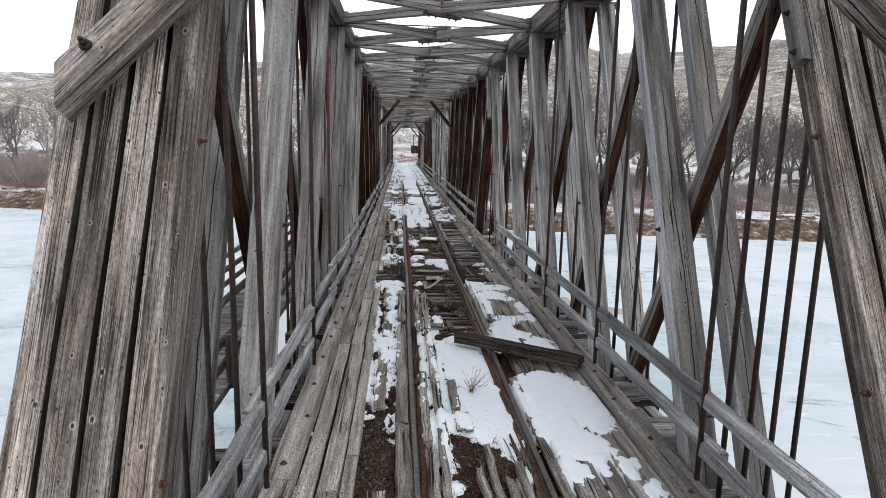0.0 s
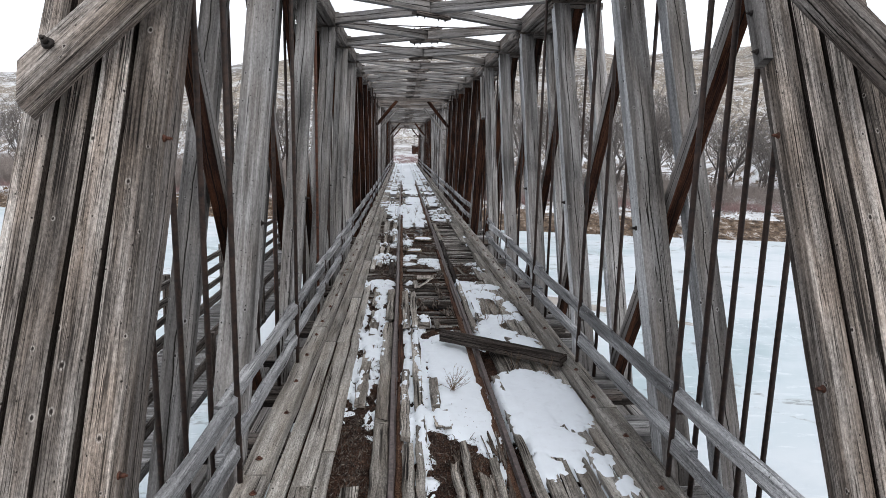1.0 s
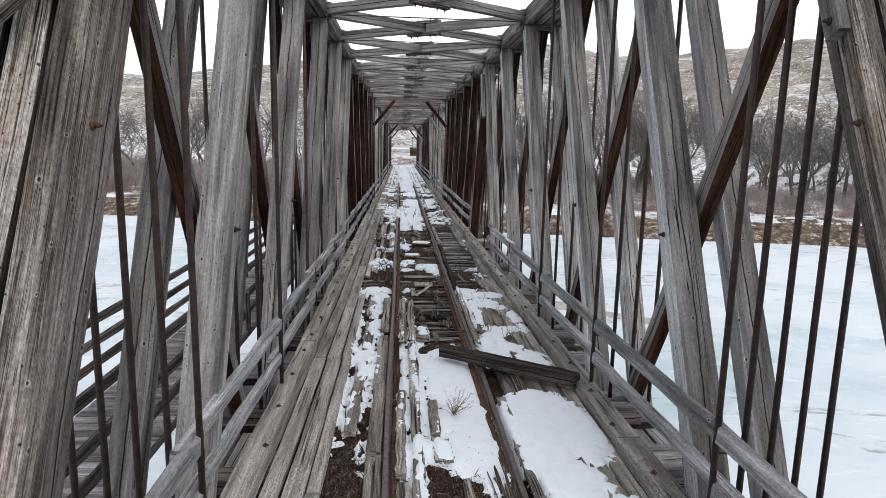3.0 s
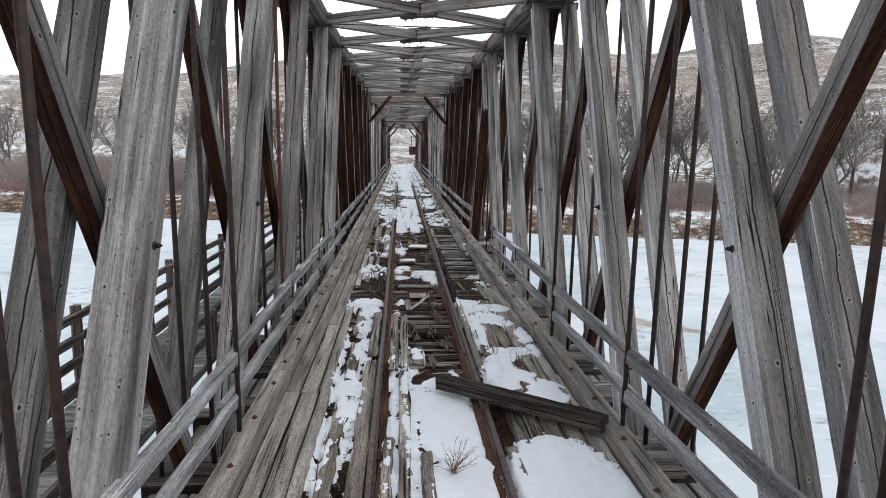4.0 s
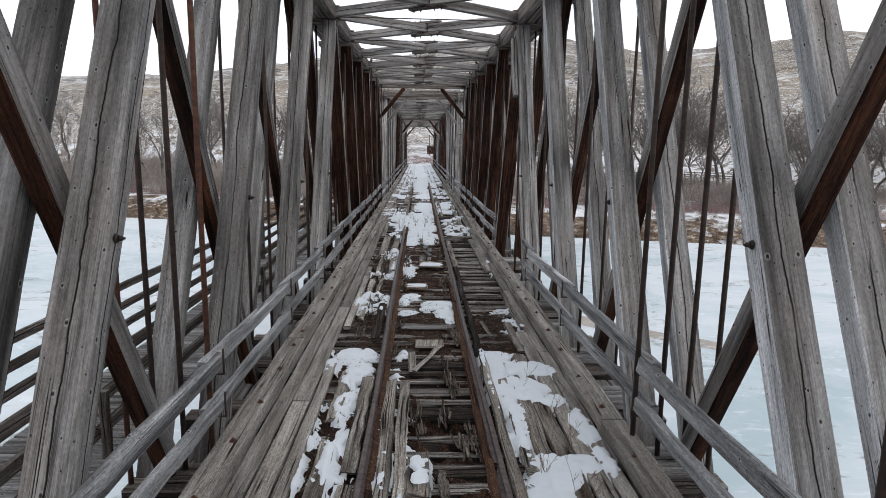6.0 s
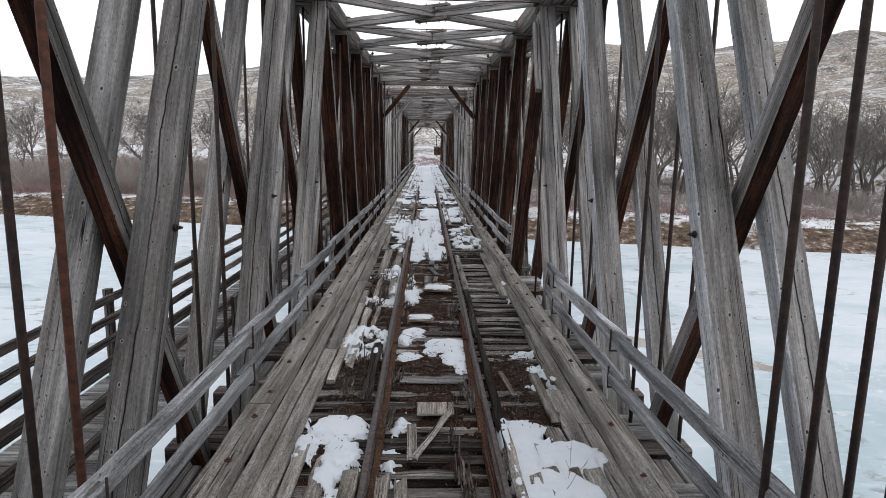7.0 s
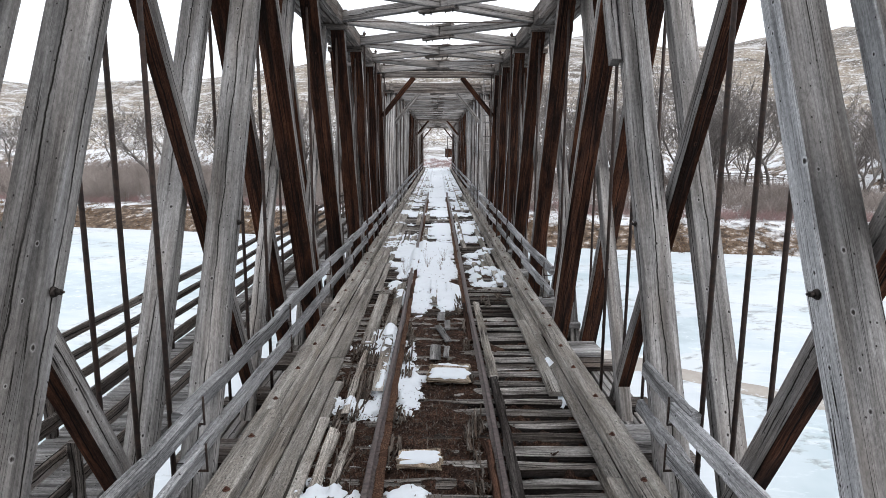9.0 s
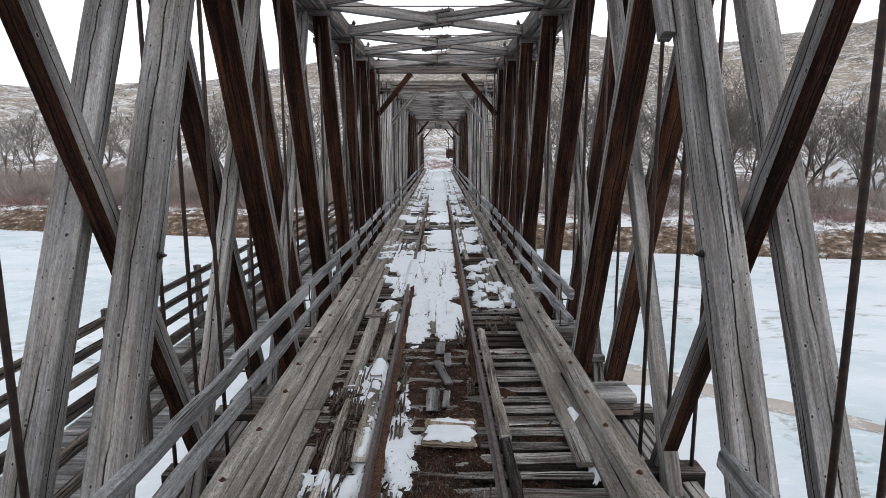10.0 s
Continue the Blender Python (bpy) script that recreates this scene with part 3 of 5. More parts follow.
def build_truss(side, y0, count, near):
    """One timber truss: braces lean to midspan, lighter counters lean the other way, iron rods hang at each panel point."""
    where = "with boarded end braces" if near else "of the further span"
    tr = thing("howe_truss", f"grey weathered timber truss with iron rods, {where}", "bridge truss", (side * 3.0, y0, -1.0), "bridge trusses")
    rnd = random.Random(f"{side}{y0}")
    end = y0 + count * PANEL
    mid = count // 2
    # chords, each of four timbers with air between
    for i in range(4):
        x = side * (IN + 0.12 + 0.24 * i)
        for k in range(3):
            a, b = y0 + PANEL - 0.5 + (end - y0 - 2 * PANEL + 1.0) * k / 3, y0 + PANEL - 0.5 + (end - y0 - 2 * PANEL + 1.0) * (k + 1) / 3 - 0.01
            beam("top_chord", tr, (x, a, CHORD_Z + 0.2), (x, b, CHORD_Z + 0.2), 0.205, 0.38, (DARKER_GREY,), variant=i + k)
        for k in range(3):
            a, b = y0 - 0.6 + (end - y0 + 1.2) * k / 3, y0 - 0.6 + (end - y0 + 1.2) * (k + 1) / 3 - 0.01
            beam("bottom_chord", tr, (x, a, -0.75), (x, b, -0.75), 0.205, 0.42, variant=i + k)
    for k in range(count):
        ya, yb = y0 + k * PANEL, y0 + (k + 1) * PANEL
        first = k < mid
        lean = 1 if first else -1
        # where the middle of a main brace stands at deck height, and its slope
        foot, slope = (ya + 0.43, 0.46) if first else (yb - 0.49, -0.47)
        at_z = lambda z, f=foot, s=slope: f + s * z
        if k in (0, count - 1):
            foot = (ya + 0.64 + (0.1 if side > 0 else 0.0)) if first else yb - 0.64
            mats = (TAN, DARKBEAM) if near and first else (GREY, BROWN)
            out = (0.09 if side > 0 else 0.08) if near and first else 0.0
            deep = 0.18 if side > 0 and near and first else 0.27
            # side faces between the boards are coloured dark to imitate shade in the gaps
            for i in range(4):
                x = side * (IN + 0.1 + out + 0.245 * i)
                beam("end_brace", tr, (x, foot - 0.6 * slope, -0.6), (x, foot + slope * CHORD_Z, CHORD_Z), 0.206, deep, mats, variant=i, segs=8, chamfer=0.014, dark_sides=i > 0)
            # a second, closed row stands behind the first; near one coloured dark for gap shade
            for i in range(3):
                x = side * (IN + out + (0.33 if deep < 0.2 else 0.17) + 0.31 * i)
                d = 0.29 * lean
                beam("end_brace", tr, (x, foot + d - 0.6 * slope, -0.6), (x, foot + d + slope * CHORD_Z, CHORD_Z), 0.315, 0.27, (DARKER_GREY, BROWN) if near and first else mats, variant=5 + i, segs=8)
        else:
            # most forward-leaning braces get the darker grey copy, shade put into the colour
            for x, w in ((IN + 0.185, 0.38 if k == 1 else 0.345), (OUT - 0.155, 0.31)):
                beam("main_brace", tr, (side * x, at_z(-0.6), -0.6), (side * x, at_z(CHORD_Z - 0.08), CHORD_Z - 0.08), w, 0.26 if k == 1 else 0.225, (GREY_SHADED if lean > 0 and k > (1 if side > 0 else 0) else GREY, BROWN if rnd.random() < 0.95 else DARKER_GREY, PALE_SIDE), variant=rnd.randrange(6) + (10 if side > 0 else 0), segs=8, pale=1 if side > 0 and 0 < k < 5 else 0)
            # the counter runs between the two main braces; one has slipped
            slip = -0.1 - (0.35 if near and side < 0 and k == 3 else 0.0)
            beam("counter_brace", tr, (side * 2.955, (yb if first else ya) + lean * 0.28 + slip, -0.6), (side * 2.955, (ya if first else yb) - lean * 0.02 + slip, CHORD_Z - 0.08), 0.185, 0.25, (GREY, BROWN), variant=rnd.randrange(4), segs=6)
    for k in range(1, count):
        y = y0 + k * PANEL
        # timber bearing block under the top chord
        beam("bearing_block", tr, (side * (IN - 0.03), y, CHORD_Z - 0.06), (side * (OUT + 0.05), y, CHORD_Z - 0.06), 0.42, 0.14, (DARKER_GREY,), variant=k % 3)
        off = min(k, count - k)
        for i in range(5 if off <= 1 else 4 if off <= 3 else 3):
            x = side * ((2.48 if near and side < 0 and k == 3 else 2.335 if off <= 3 else 2.65) + (0.27 if off <= 1 else 0.31 if off <= 3 else 0.34) * i)
            rod("tie_rod", tr, (x, y, -1.05), (x, y, CHORD_Z + 0.5), 0.03 if off <= 3 else 0.026, RUST if rnd.random() < 0.03 else ROD)
    return tr


def build_laterals(y0, count):
    """Flat cross bracing between the two top chords, bolted at each crossing."""
    rnd = random.Random(y0)
    for k in range(1, count - 1):
        ya, yb = y0 + k * PANEL, y0 + (k + 1) * PANEL
        cy = (ya + yb) / 2
        z = CHORD_Z + 0.18
        la = thing("lateral_brace", "grey crossed timbers bolted together at the middle", "cross bracing", (0, cy, z), "cross bracing of the roof")
        # one timber runs through, the other is cut in two and spliced with planks over and under it
        s = rnd.choice((1, -1)) if k % 3 == 0 else 1
        a, b = Vector((-s * 2.52, ya + 0.1, z)), Vector((s * 2.52, yb - 0.1, z))
        c, d = Vector((s * 2.52, ya + 0.1, z)), Vector((-s * 2.52, yb - 0.1, z))
        # undersides take the darker grey copy as painted shade
        beam("through_timber", la, a, b, 0.17, 0.235, (GREY, GREY_SHADED), variant=k % 4)
        w = (d - c).normalized()
        mid = (c + d) / 2
        beam("half_timber", la, c, mid - w * 0.12, 0.17, 0.235, (GREY, GREY_SHADED), variant=k % 3)
        beam("half_timber", la, mid + w * 0.12, d, 0.17, 0.235, (GREY, GREY_SHADED), variant=(k + 1) % 3)
        for dz in (0.16, -0.16):
            beam("splice_plank", la, mid - w * 0.5 + Vector((0, 0, dz)), mid + w * 0.5 + Vector((0, 0, dz)), 0.2, 0.075, (DARKER_GREY,), variant=k % 3)
            for q in (-0.4, -0.2, 0.2, 0.4):
                bolt(la, mid + w * q + Vector((0, 0, dz + math.copysign(0.037, dz))), (0, 0, dz), 0.03, 0.06, IRON)
    for k in range(1, count):
        y = y0 + k * PANEL
        cross = thing("cross_rod", "thin dark iron rod across the roof of the bridge", "tie rod", (0, y, CHORD_Z + 0.1), "rods across the roof")
        rod("shank", cross, (-3.5, y, CHORD_Z + 0.1), (3.5, y, CHORD_Z + 0.1), 0.013)
        for side in (1, -1):
            blk = beam("packing_block", cross, (side * 2.41, y - 0.16, CHORD_Z + 0.2), (side * 2.41, y + 0.16, CHORD_Z + 0.2), 0.16, 0.34, (DARKER_GREY,), variant=k % 2)
            bolt(cross, (side * 2.33, y - 0.08, CHORD_Z + 0.28), (-side, 0, 0), 0.045, 0.08, IRON)


def build_portal(y, lean, dark):
    """The frame over the end of a span: a header and two knee braces."""
    po = thing("bridge_portal", "grey timber portal with slanting knee braces", "bridge portal", (0, y, CHORD_Z), "portal frames")
    for dz in (0.02, 0.3):
        beam("header", po, (-2.62, y, CHORD_Z + dz), (2.62, y, CHORD_Z + dz), 0.24, 0.25, (DARKER_GREY,), variant=int(dz * 10))
    for side in (1, -1):
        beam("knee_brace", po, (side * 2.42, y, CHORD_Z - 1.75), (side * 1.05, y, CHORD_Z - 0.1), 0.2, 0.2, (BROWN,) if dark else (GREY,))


for y0, count in SPANS:
    for side in (1, -1):
        build_truss(side, y0, count, y0 < 10)
    build_laterals(y0, count)


def build_near_portal():
    """The slanting timbers bolted across the end braces at the mouth of the bridge."""
    for side in (1, -1):
        kn = thing("portal_knee_brace", "heavy weathered timber bolted across the end braces at the bridge mouth", "knee brace", (side * 3.3, 4.8, 4.0), "portal frames")
        d = 0.15 if side > 0 else 0.0
        up = 0.25 if side > 0 else 0.0
        a, b = (side * (3.31 if side > 0 else 3.29), 4.66 + d, 4.02 + up), (side * (0.97 if side > 0 else 0.85), 6.0 + d, 6.97 + up)
        m = axis_pose(a, b, (0, -1, 0.46))
        bm, uvl = new_bm()
        add_timber(bm, uvl, m, (Vector(b) - Vector(a)).length, 0.245, 0.25, random.Random(side), 0.02, 8, 0.004)
        # the low end is cut upright
        bm.verts.ensure_lookup_table()
        for v in bm.verts:
            q = m.inverted() @ v.co
            if q.x < 0.02:
                q.x += 0.04 + 1.0 * q.y * -side
                v.co = m @ q
        part("timber", bm, DARKER_GREY if side > 0 else TAN, kn)
        bolt(kn, (side * (3.1 if side > 0 else 3.08), 4.635 + d, 4.36 + up), (0, -1, 0.46), 0.045, 0.09, IRON)
    cleat = thing("timber_cleat", "short grey timber cleat bolted to the end brace", "timber cleat", (2.36, 5.2, 4.5))
    beam("timber", cleat, (2.47, 5.42, 4.5), (2.47, 6.35, 6.6), 0.1, 0.17, (GREY,))
    for z in (4.6, 4.95):
        bolt(cleat, (2.42, 5.46 + (z - 4.6) * 0.44, z), (-1, 0, 0), 0.03, 0.05, IRON)
    hang = thing("timber_cleat", "short grey timber cleat bolted to a brace", "timber cleat", (2.36, 23.3, 5.0))
    beam("timber", hang, (2.35, 23.25, 4.75), (2.35, 24.0, 6.3), 0.13, 0.18, (GREY,))
    # bolt ends that stand out of the braces
    for x, y, z, n in ((2.514, 5.15, 3.88, (-1, 0, 0)), (2.514, 4.25, 2.0, (-1, 0, 0)), (-2.504, 5.05, 3.74, (1, 0, 0)), (-2.504, 3.95, 1.55, (1, 0, 0))):
        st = thing("bolt_end", "rusty bolt end with washer in the end brace", "bolt", (x, y, z), "bolts in the braces")
        bolt_end(st, (x, y, z), n, 0.033, 0.07, RUST)
    for k in range(1, 6):
        y = 2.6 + PANEL * k
        for side in (1, -1):
            st = thing("bolt_end", "dark bolt end with washer in a main brace", "bolt", (side * IN, y, 2.7), "bolts in the braces")
            bolt_end(st, (side * IN, y + 0.4 + 0.46 * 2.72, 2.72), (-side, 0, 0), 0.038, 0.07, IRON)


build_near_portal()
for y, lean, dark in ((42.3, -1, True), (50.0, 1, False), (86.2, -1, True), (93.9, 1, False), (115.7, -1, True)):
    build_portal(y, lean, dark)

# ---- deck ----
DECK_END = 122.0


def build_floor_beams():
    k, y = 0, 2.6 - 2 * PANEL
    while y < DECK_END:
        fb = thing("floor_beam", "grey built-up timber floor beam with stacked plank ends", "floor beam", (0, y, -0.7), "floor beams")
        # sides and underside are coloured dark, like the shade below the deck
        beam("bearer", fb, (-3.45, y, -0.62), (3.45, y, -0.62), 0.32, 0.42, (DARKER_GREY, TARRED_SHADED), variant=k % 3, dark_sides=True)
        # the stacked planks lie on one side only, and one stack is gone
        beam("packing", fb, (-2.0, y, -0.33), (-3.05, y, -0.33), 0.3, 0.18, (DARKER_GREY,), variant=k % 2)
        for side in (1,) if abs(y - 24.2) > 0.2 else ():
            for i, dy in enumerate((-0.23, 0.0, 0.23)):
                beam("plank", fb, (side * 2.36, y + dy, -0.14 - 0.012 * i), (side * 3.08, y + dy, -0.14 - 0.012 * i), 0.215, 0.11, (WALKWOOD,), variant=(k + i) % 4)
            beam("packing", fb, (side * 2.3, y, -0.31), (side * 3.05, y, -0.31), 0.6, 0.2, (DARKER_GREY,), variant=k % 2)
        y += PANEL / 2
        k += 1


build_floor_beams()


def build_pier(y, width):
    """A plain battered pier under the meeting of two spans."""
    bm = bmesh.new()
    top, low = -1.05, ICE_Z - 1.5
    rings = [[bm.verts.new((sx * (3.2 + d), y + sy * (width / 2 + d), z)) for sx, sy in ((-1, -1), (1, -1), (1, 1), (-1, 1))] for z, d in ((low, 0.5), (top - 0.4, 0.0), (top - 0.4, 0.1), (top, 0.1))]
    for p, q in zip(rings, rings[1:]):
        for i in range(4):
            bm.faces.new((p[i], p[(i + 1) % 4], q[(i + 1) % 4], q[i]))
    bm.faces.new(rings[-1])
    tagged(new("pier", from_bm("pier", bm, CONCRETE)), "plain grey concrete pier under the bridge", "pier", kind="structure")


build_pier(1.9, 1.8)
build_pier(46.15, 2.0)
build_pier(90.05, 2.0)
build_pier(119.6, 1.8)


def build_stringers():
    for x in (-1.9, -0.75, 0.75, 1.9):
        st = thing("stringer", "dark timber stringer under the ties", "stringer", (x, 0, -0.6), "stringers")
        for a in range(-9, 121, 8):
            # coloured near black so that the gaps between ties look shaded
            beam("timber", st, (x, a, -0.33), (x, min(a + 7.98, DECK_END), -0.33), 0.26, 0.16, (TARRED_SHADED,), variant=a % 3)


def build_rail(side):
    """Steel rails with head, web and foot, in lengths with a bolted joint."""
    prof = [(-0.065, 0), (0.065, 0), (0.065, 0.01), (0.012, 0.026), (0.009, 0.085), (0.034, 0.095), (0.034, 0.118), (0.026, 0.127), (-0.026, 0.127), (-0.034, 0.118), (-0.034, 0.095), (-0.009, 0.085), (-0.012, 0.026), (-0.065, 0.01)]
    a = -9.0
    while a < DECK_END - 1:
        b = min(a + 9.15, DECK_END)
        ra = thing("railway_rail", "rust-brown steel rail spiked to the ties", "rail", (side * 0.7525, a, -0.107), "rails of the track")
        bm = bmesh.new()
        rings = [[bm.verts.new((side * 0.7525 + x + 0.012 * math.sin(y * 0.55 + side), y, -0.107 + z + 0.006 * math.sin(y * 0.8 + side))) for x, z in prof] for y in [a + (b - 0.008 - a) * i / 12 for i in range(13)]]
        for p, q in zip(rings, rings[1:]):
            for i in range(len(prof)):
                bm.faces.new((p[i], q[i], q[(i + 1) % len(prof)], p[(i + 1) % len(prof)]))
        bm.faces.new(rings[0])
        bm.faces.new(rings[-1][::-1])
        bmesh.ops.recalc_face_normals(bm, faces=bm.faces)
        part("rail_length", bm, STEEL, ra)
        for s in (1, -1):
            bm = bmesh.new()
            bmesh.ops.create_cube(bm, size=1, matrix=Matrix.Translation((side * 0.7525 + s * 0.022, b, -0.055)) @ Matrix.Diagonal((0.018, 0.6, 0.055, 1)))
            part("joint_bar", bm, RUST, ra)
        a = b


for side in (1, -1):
    build_rail(side)


def build_curb(side):
    """Heavy edge timbers bolted down along both sides of the deck."""
    a, k = -9.0, 0
    rnd = random.Random(side)
    while a < DECK_END - 0.5:
        b = min(a + (6.2 if side > 0 else 5.4) + rnd.uniform(-0.6, 0.6), DECK_END)
        cu = thing("curb_timber", "grey edge timber with rusty bolt heads along the deck", "curb timber", (side * 2.215, a, 0), "curb timbers")
        beam("timber", cu, (side * (2.24 + rnd.uniform(-0.01, 0.01)), a + 0.01, 0.065), (side * (2.24 + rnd.uniform(-0.01, 0.01)), b - 0.01, 0.065), 0.3, 0.19, (PLANK,), variant=k % 4, segs=8, rough=0.005)
        y = a + 0.35
        while y < b - 0.1:
            bolt(cu, (side * (2.2 + rnd.uniform(-0.05, 0.05)), y, 0.16), (0, 0, 1), 0.042, 0.035, RUST)
            y += 1.13 + rnd.uniform(-0.1, 0.1)
        a, k = b, k + 1


for side in (1, -1):
    build_curb(side)


def build_handrail(side):
    """Two timber rails lashed to the inner rods."""
    rods = [y0 + k * PANEL for y0, count in SPANS for k in range(1, count)]
    stops = [2.6 - PANEL, 2.6] + rods
    rnd = random.Random(side + 7)
    for a, b in zip(stops, stops[1:]):
        if b - a > 8:
            pts = [a, a + 3.4, b - 3.4, b]
        else:
            pts = [a, b]
        for p, q in zip(pts, pts[1:]):
            if side > 0 and 24 < p < 27.5:
                continue
            # one length has broken off short
            broken = side > 0 and 20 < p < 24
            hr = thing("handrail", "broken pale grey handrail of two rails lashed to rods" if broken else "pale grey timber handrail of two rails lashed to the truss rods", "handrail", (side * 2.38, p, 0), "handrails along the deck")
            for z, h in ((1.05, 0.195), (0.55, 0.18)):
                dz = rnd.uniform(-0.03, 0.03)
                e = p + (1.02 if z > 0.9 else 1.1) if broken else q + 0.03
                beam("top_rail" if z > 0.9 else "lower_rail", hr, (side * 2.432, p - 0.32, z + dz), (side * (2.42 if broken else 2.372), e, z + (0.06 if broken else rnd.uniform(-0.03, 0.03))), 0.1, h, (RAILWOOD,), variant=rnd.randrange(5), segs=8, rough=0.006, ragged=0.03 if broken else 0.012, chamfer=0.026)
            if p < 40:
                # an iron strap hooks round both rails where they meet
                for z in (1.05, 0.55):
                    bm = bmesh.new()
                    add_tube(bm, (side * 2.312, p, z - 0.16), (side * 2.312, p, z + 0.14), 0.012, 6)
                    add_tube(bm, (side * 2.312, p, z - 0.15), (side * 2.48, p, z - 0.15), 0.012, 6)
                    part("strap", bm, ROD, hr, "dark iron strap")


for side in (1, -1):
    build_handrail(side)


def build_walkway():
    """A footway outside the truss, with four rails on its outer side and two on its inner side."""
    wk = thing("footway", "narrow grey plank footway hung outside the truss", "footway", (-4.4, 0, -0.3))
    y, k = 7.0, 0
    while y < 62:
        beam("plank", wk, (-5.15, y, -0.22), (-3.75, y, -0.22), 0.185, 0.05, (WALKWOOD,), variant=k % 5, segs=2)
        y += 0.2
        k += 1
    for x in (-5.0, -4.4, -3.85):
        beam("bearer", wk, (x, 6.9, -0.33), (x, 62, -0.33), 0.12, 0.16, (WALKWOOD,))
    # both railings use darker timber, the shade of their near faces coloured in
    fence = thing("footway_railing", "grey timber railing with four rails beside the footway", "railing", (-5.08, 0, -0.2))
    for i in range(1, 18):
        y = 4.5 + i * PANEL
        beam("post", fence, (-5.1, y, -0.45), (-5.1, y, 1.2), 0.12, 0.12, (DARKER_GREY,), up=(0, 1, 0), variant=i % 3)
        for z, h in ((1.08, 0.13), (0.76, 0.13), (0.44, 0.13), (0.06, 0.22)):
            beam("rail", fence, (-5.01, y - 0.05, z), (-5.01, y + PANEL - 0.06, z), 0.055, h, (DARKER_GREY,), variant=i % 4)
    inner = thing("footway_railing", "low grey timber rails on the inner side of the footway", "railing", (-3.8, 0, -0.2))
    for i in range(1, 18):
        y = 2.8 + i * PANEL
        beam("post", inner, (-3.75, y, -0.3), (-3.75, y, 0.62), 0.1, 0.1, (DARKER_GREY,), up=(0, 1, 0), variant=i % 3)
        for z in (0.5, 0.12):
            beam("rail", inner, (-3.83, y - 0.05, z), (-3.83, y + PANEL - 0.06, z), 0.05, 0.16, (DARKER_GREY,), variant=i % 4)


build_walkway()

build_stringers()


def build_ties():
    tr = thing("track_ties", "rows of rotten grey railway ties across the bridge", "railway ties", (0, 0, -0.2))
    rnd = random.Random(5)
    y, k = -6.85, 0
    while k < 298:
        if not (rnd.random() < 0.06) or 15 < y < 33:
            # the first ties are buried in rot
            low = -0.225 if y < 11.8 else -0.17
            # tarred sides and undersides also paint the shade between the ties
            beam("tie", tr, (-2.05, y + rnd.uniform(-0.02, 0.02), low + rnd.uniform(-0.03, 0.008)), (2.05, y + rnd.uniform(-0.02, 0.02), low + rnd.uniform(-0.03, 0.008)), rnd.uniform(0.15, 0.25), 0.13, (TIE if rnd.random() < (0.9 if 19.4 < y < 28 else 0.55 if y > 13.5 else 0.3) else TIE_OLD, TARRED_SHADED), variant=rnd.randrange(6), segs=6, rough=0.01, chamfer=0.025, dark_sides=True)
        y += 0.37
        k += 1


build_ties()


def build_flangeways():
    """Rust-stained strips of old timber that fill the groove inside each rail."""
    rnd = random.Random(6)
    for side in (1, -1):
        y = 2.0
        while y < 60:
            e = y + rnd.uniform(1.6, 4.2)
            if rnd.random() < 0.9:
                fl = thing("flangeway_strip", "rust-stained rotten strip with rusty grit along a rail", "timber strip", (side * 0.65, y, -0.09), "strips inside the rails")
                beam("timber", fl, (side * 0.648, y, -0.085 + rnd.uniform(-0.012, 0.006)), (side * 0.648, e - 0.03, -0.085 + rnd.uniform(-0.012, 0.006)), 0.095, 0.07, (GRIT if rnd.random() < 0.65 else RUSTWOOD,), variant=rnd.randrange(4), segs=8, rough=0.007, ragged=0.05)
            y = e


build_flangeways()


LAID = []


def lay(deck, x, w, y0, y1, old, rnd, dz=0.0, name="plank", mat=None):
    """One lengthwise board, its top near deck height."""
    z = -0.035 + dz
    j = lambda s: rnd.uniform(-s, s)
    LAID.append((x - w / 2, x + w / 2, y0, y1, dz))
    return beam(name, deck, (x + j(0.012), y0, z + j(0.006)), (x + j(0.012), y1 - 0.012, z + j(0.006)), w - 0.018, 0.07, (mat or (OLDPLANK if old else PLANK),), variant=rnd.randrange(6), segs=8, rough=0.004 if not old else 0.009, ragged=0.015 if not old else 0.09, chamfer=0.01)


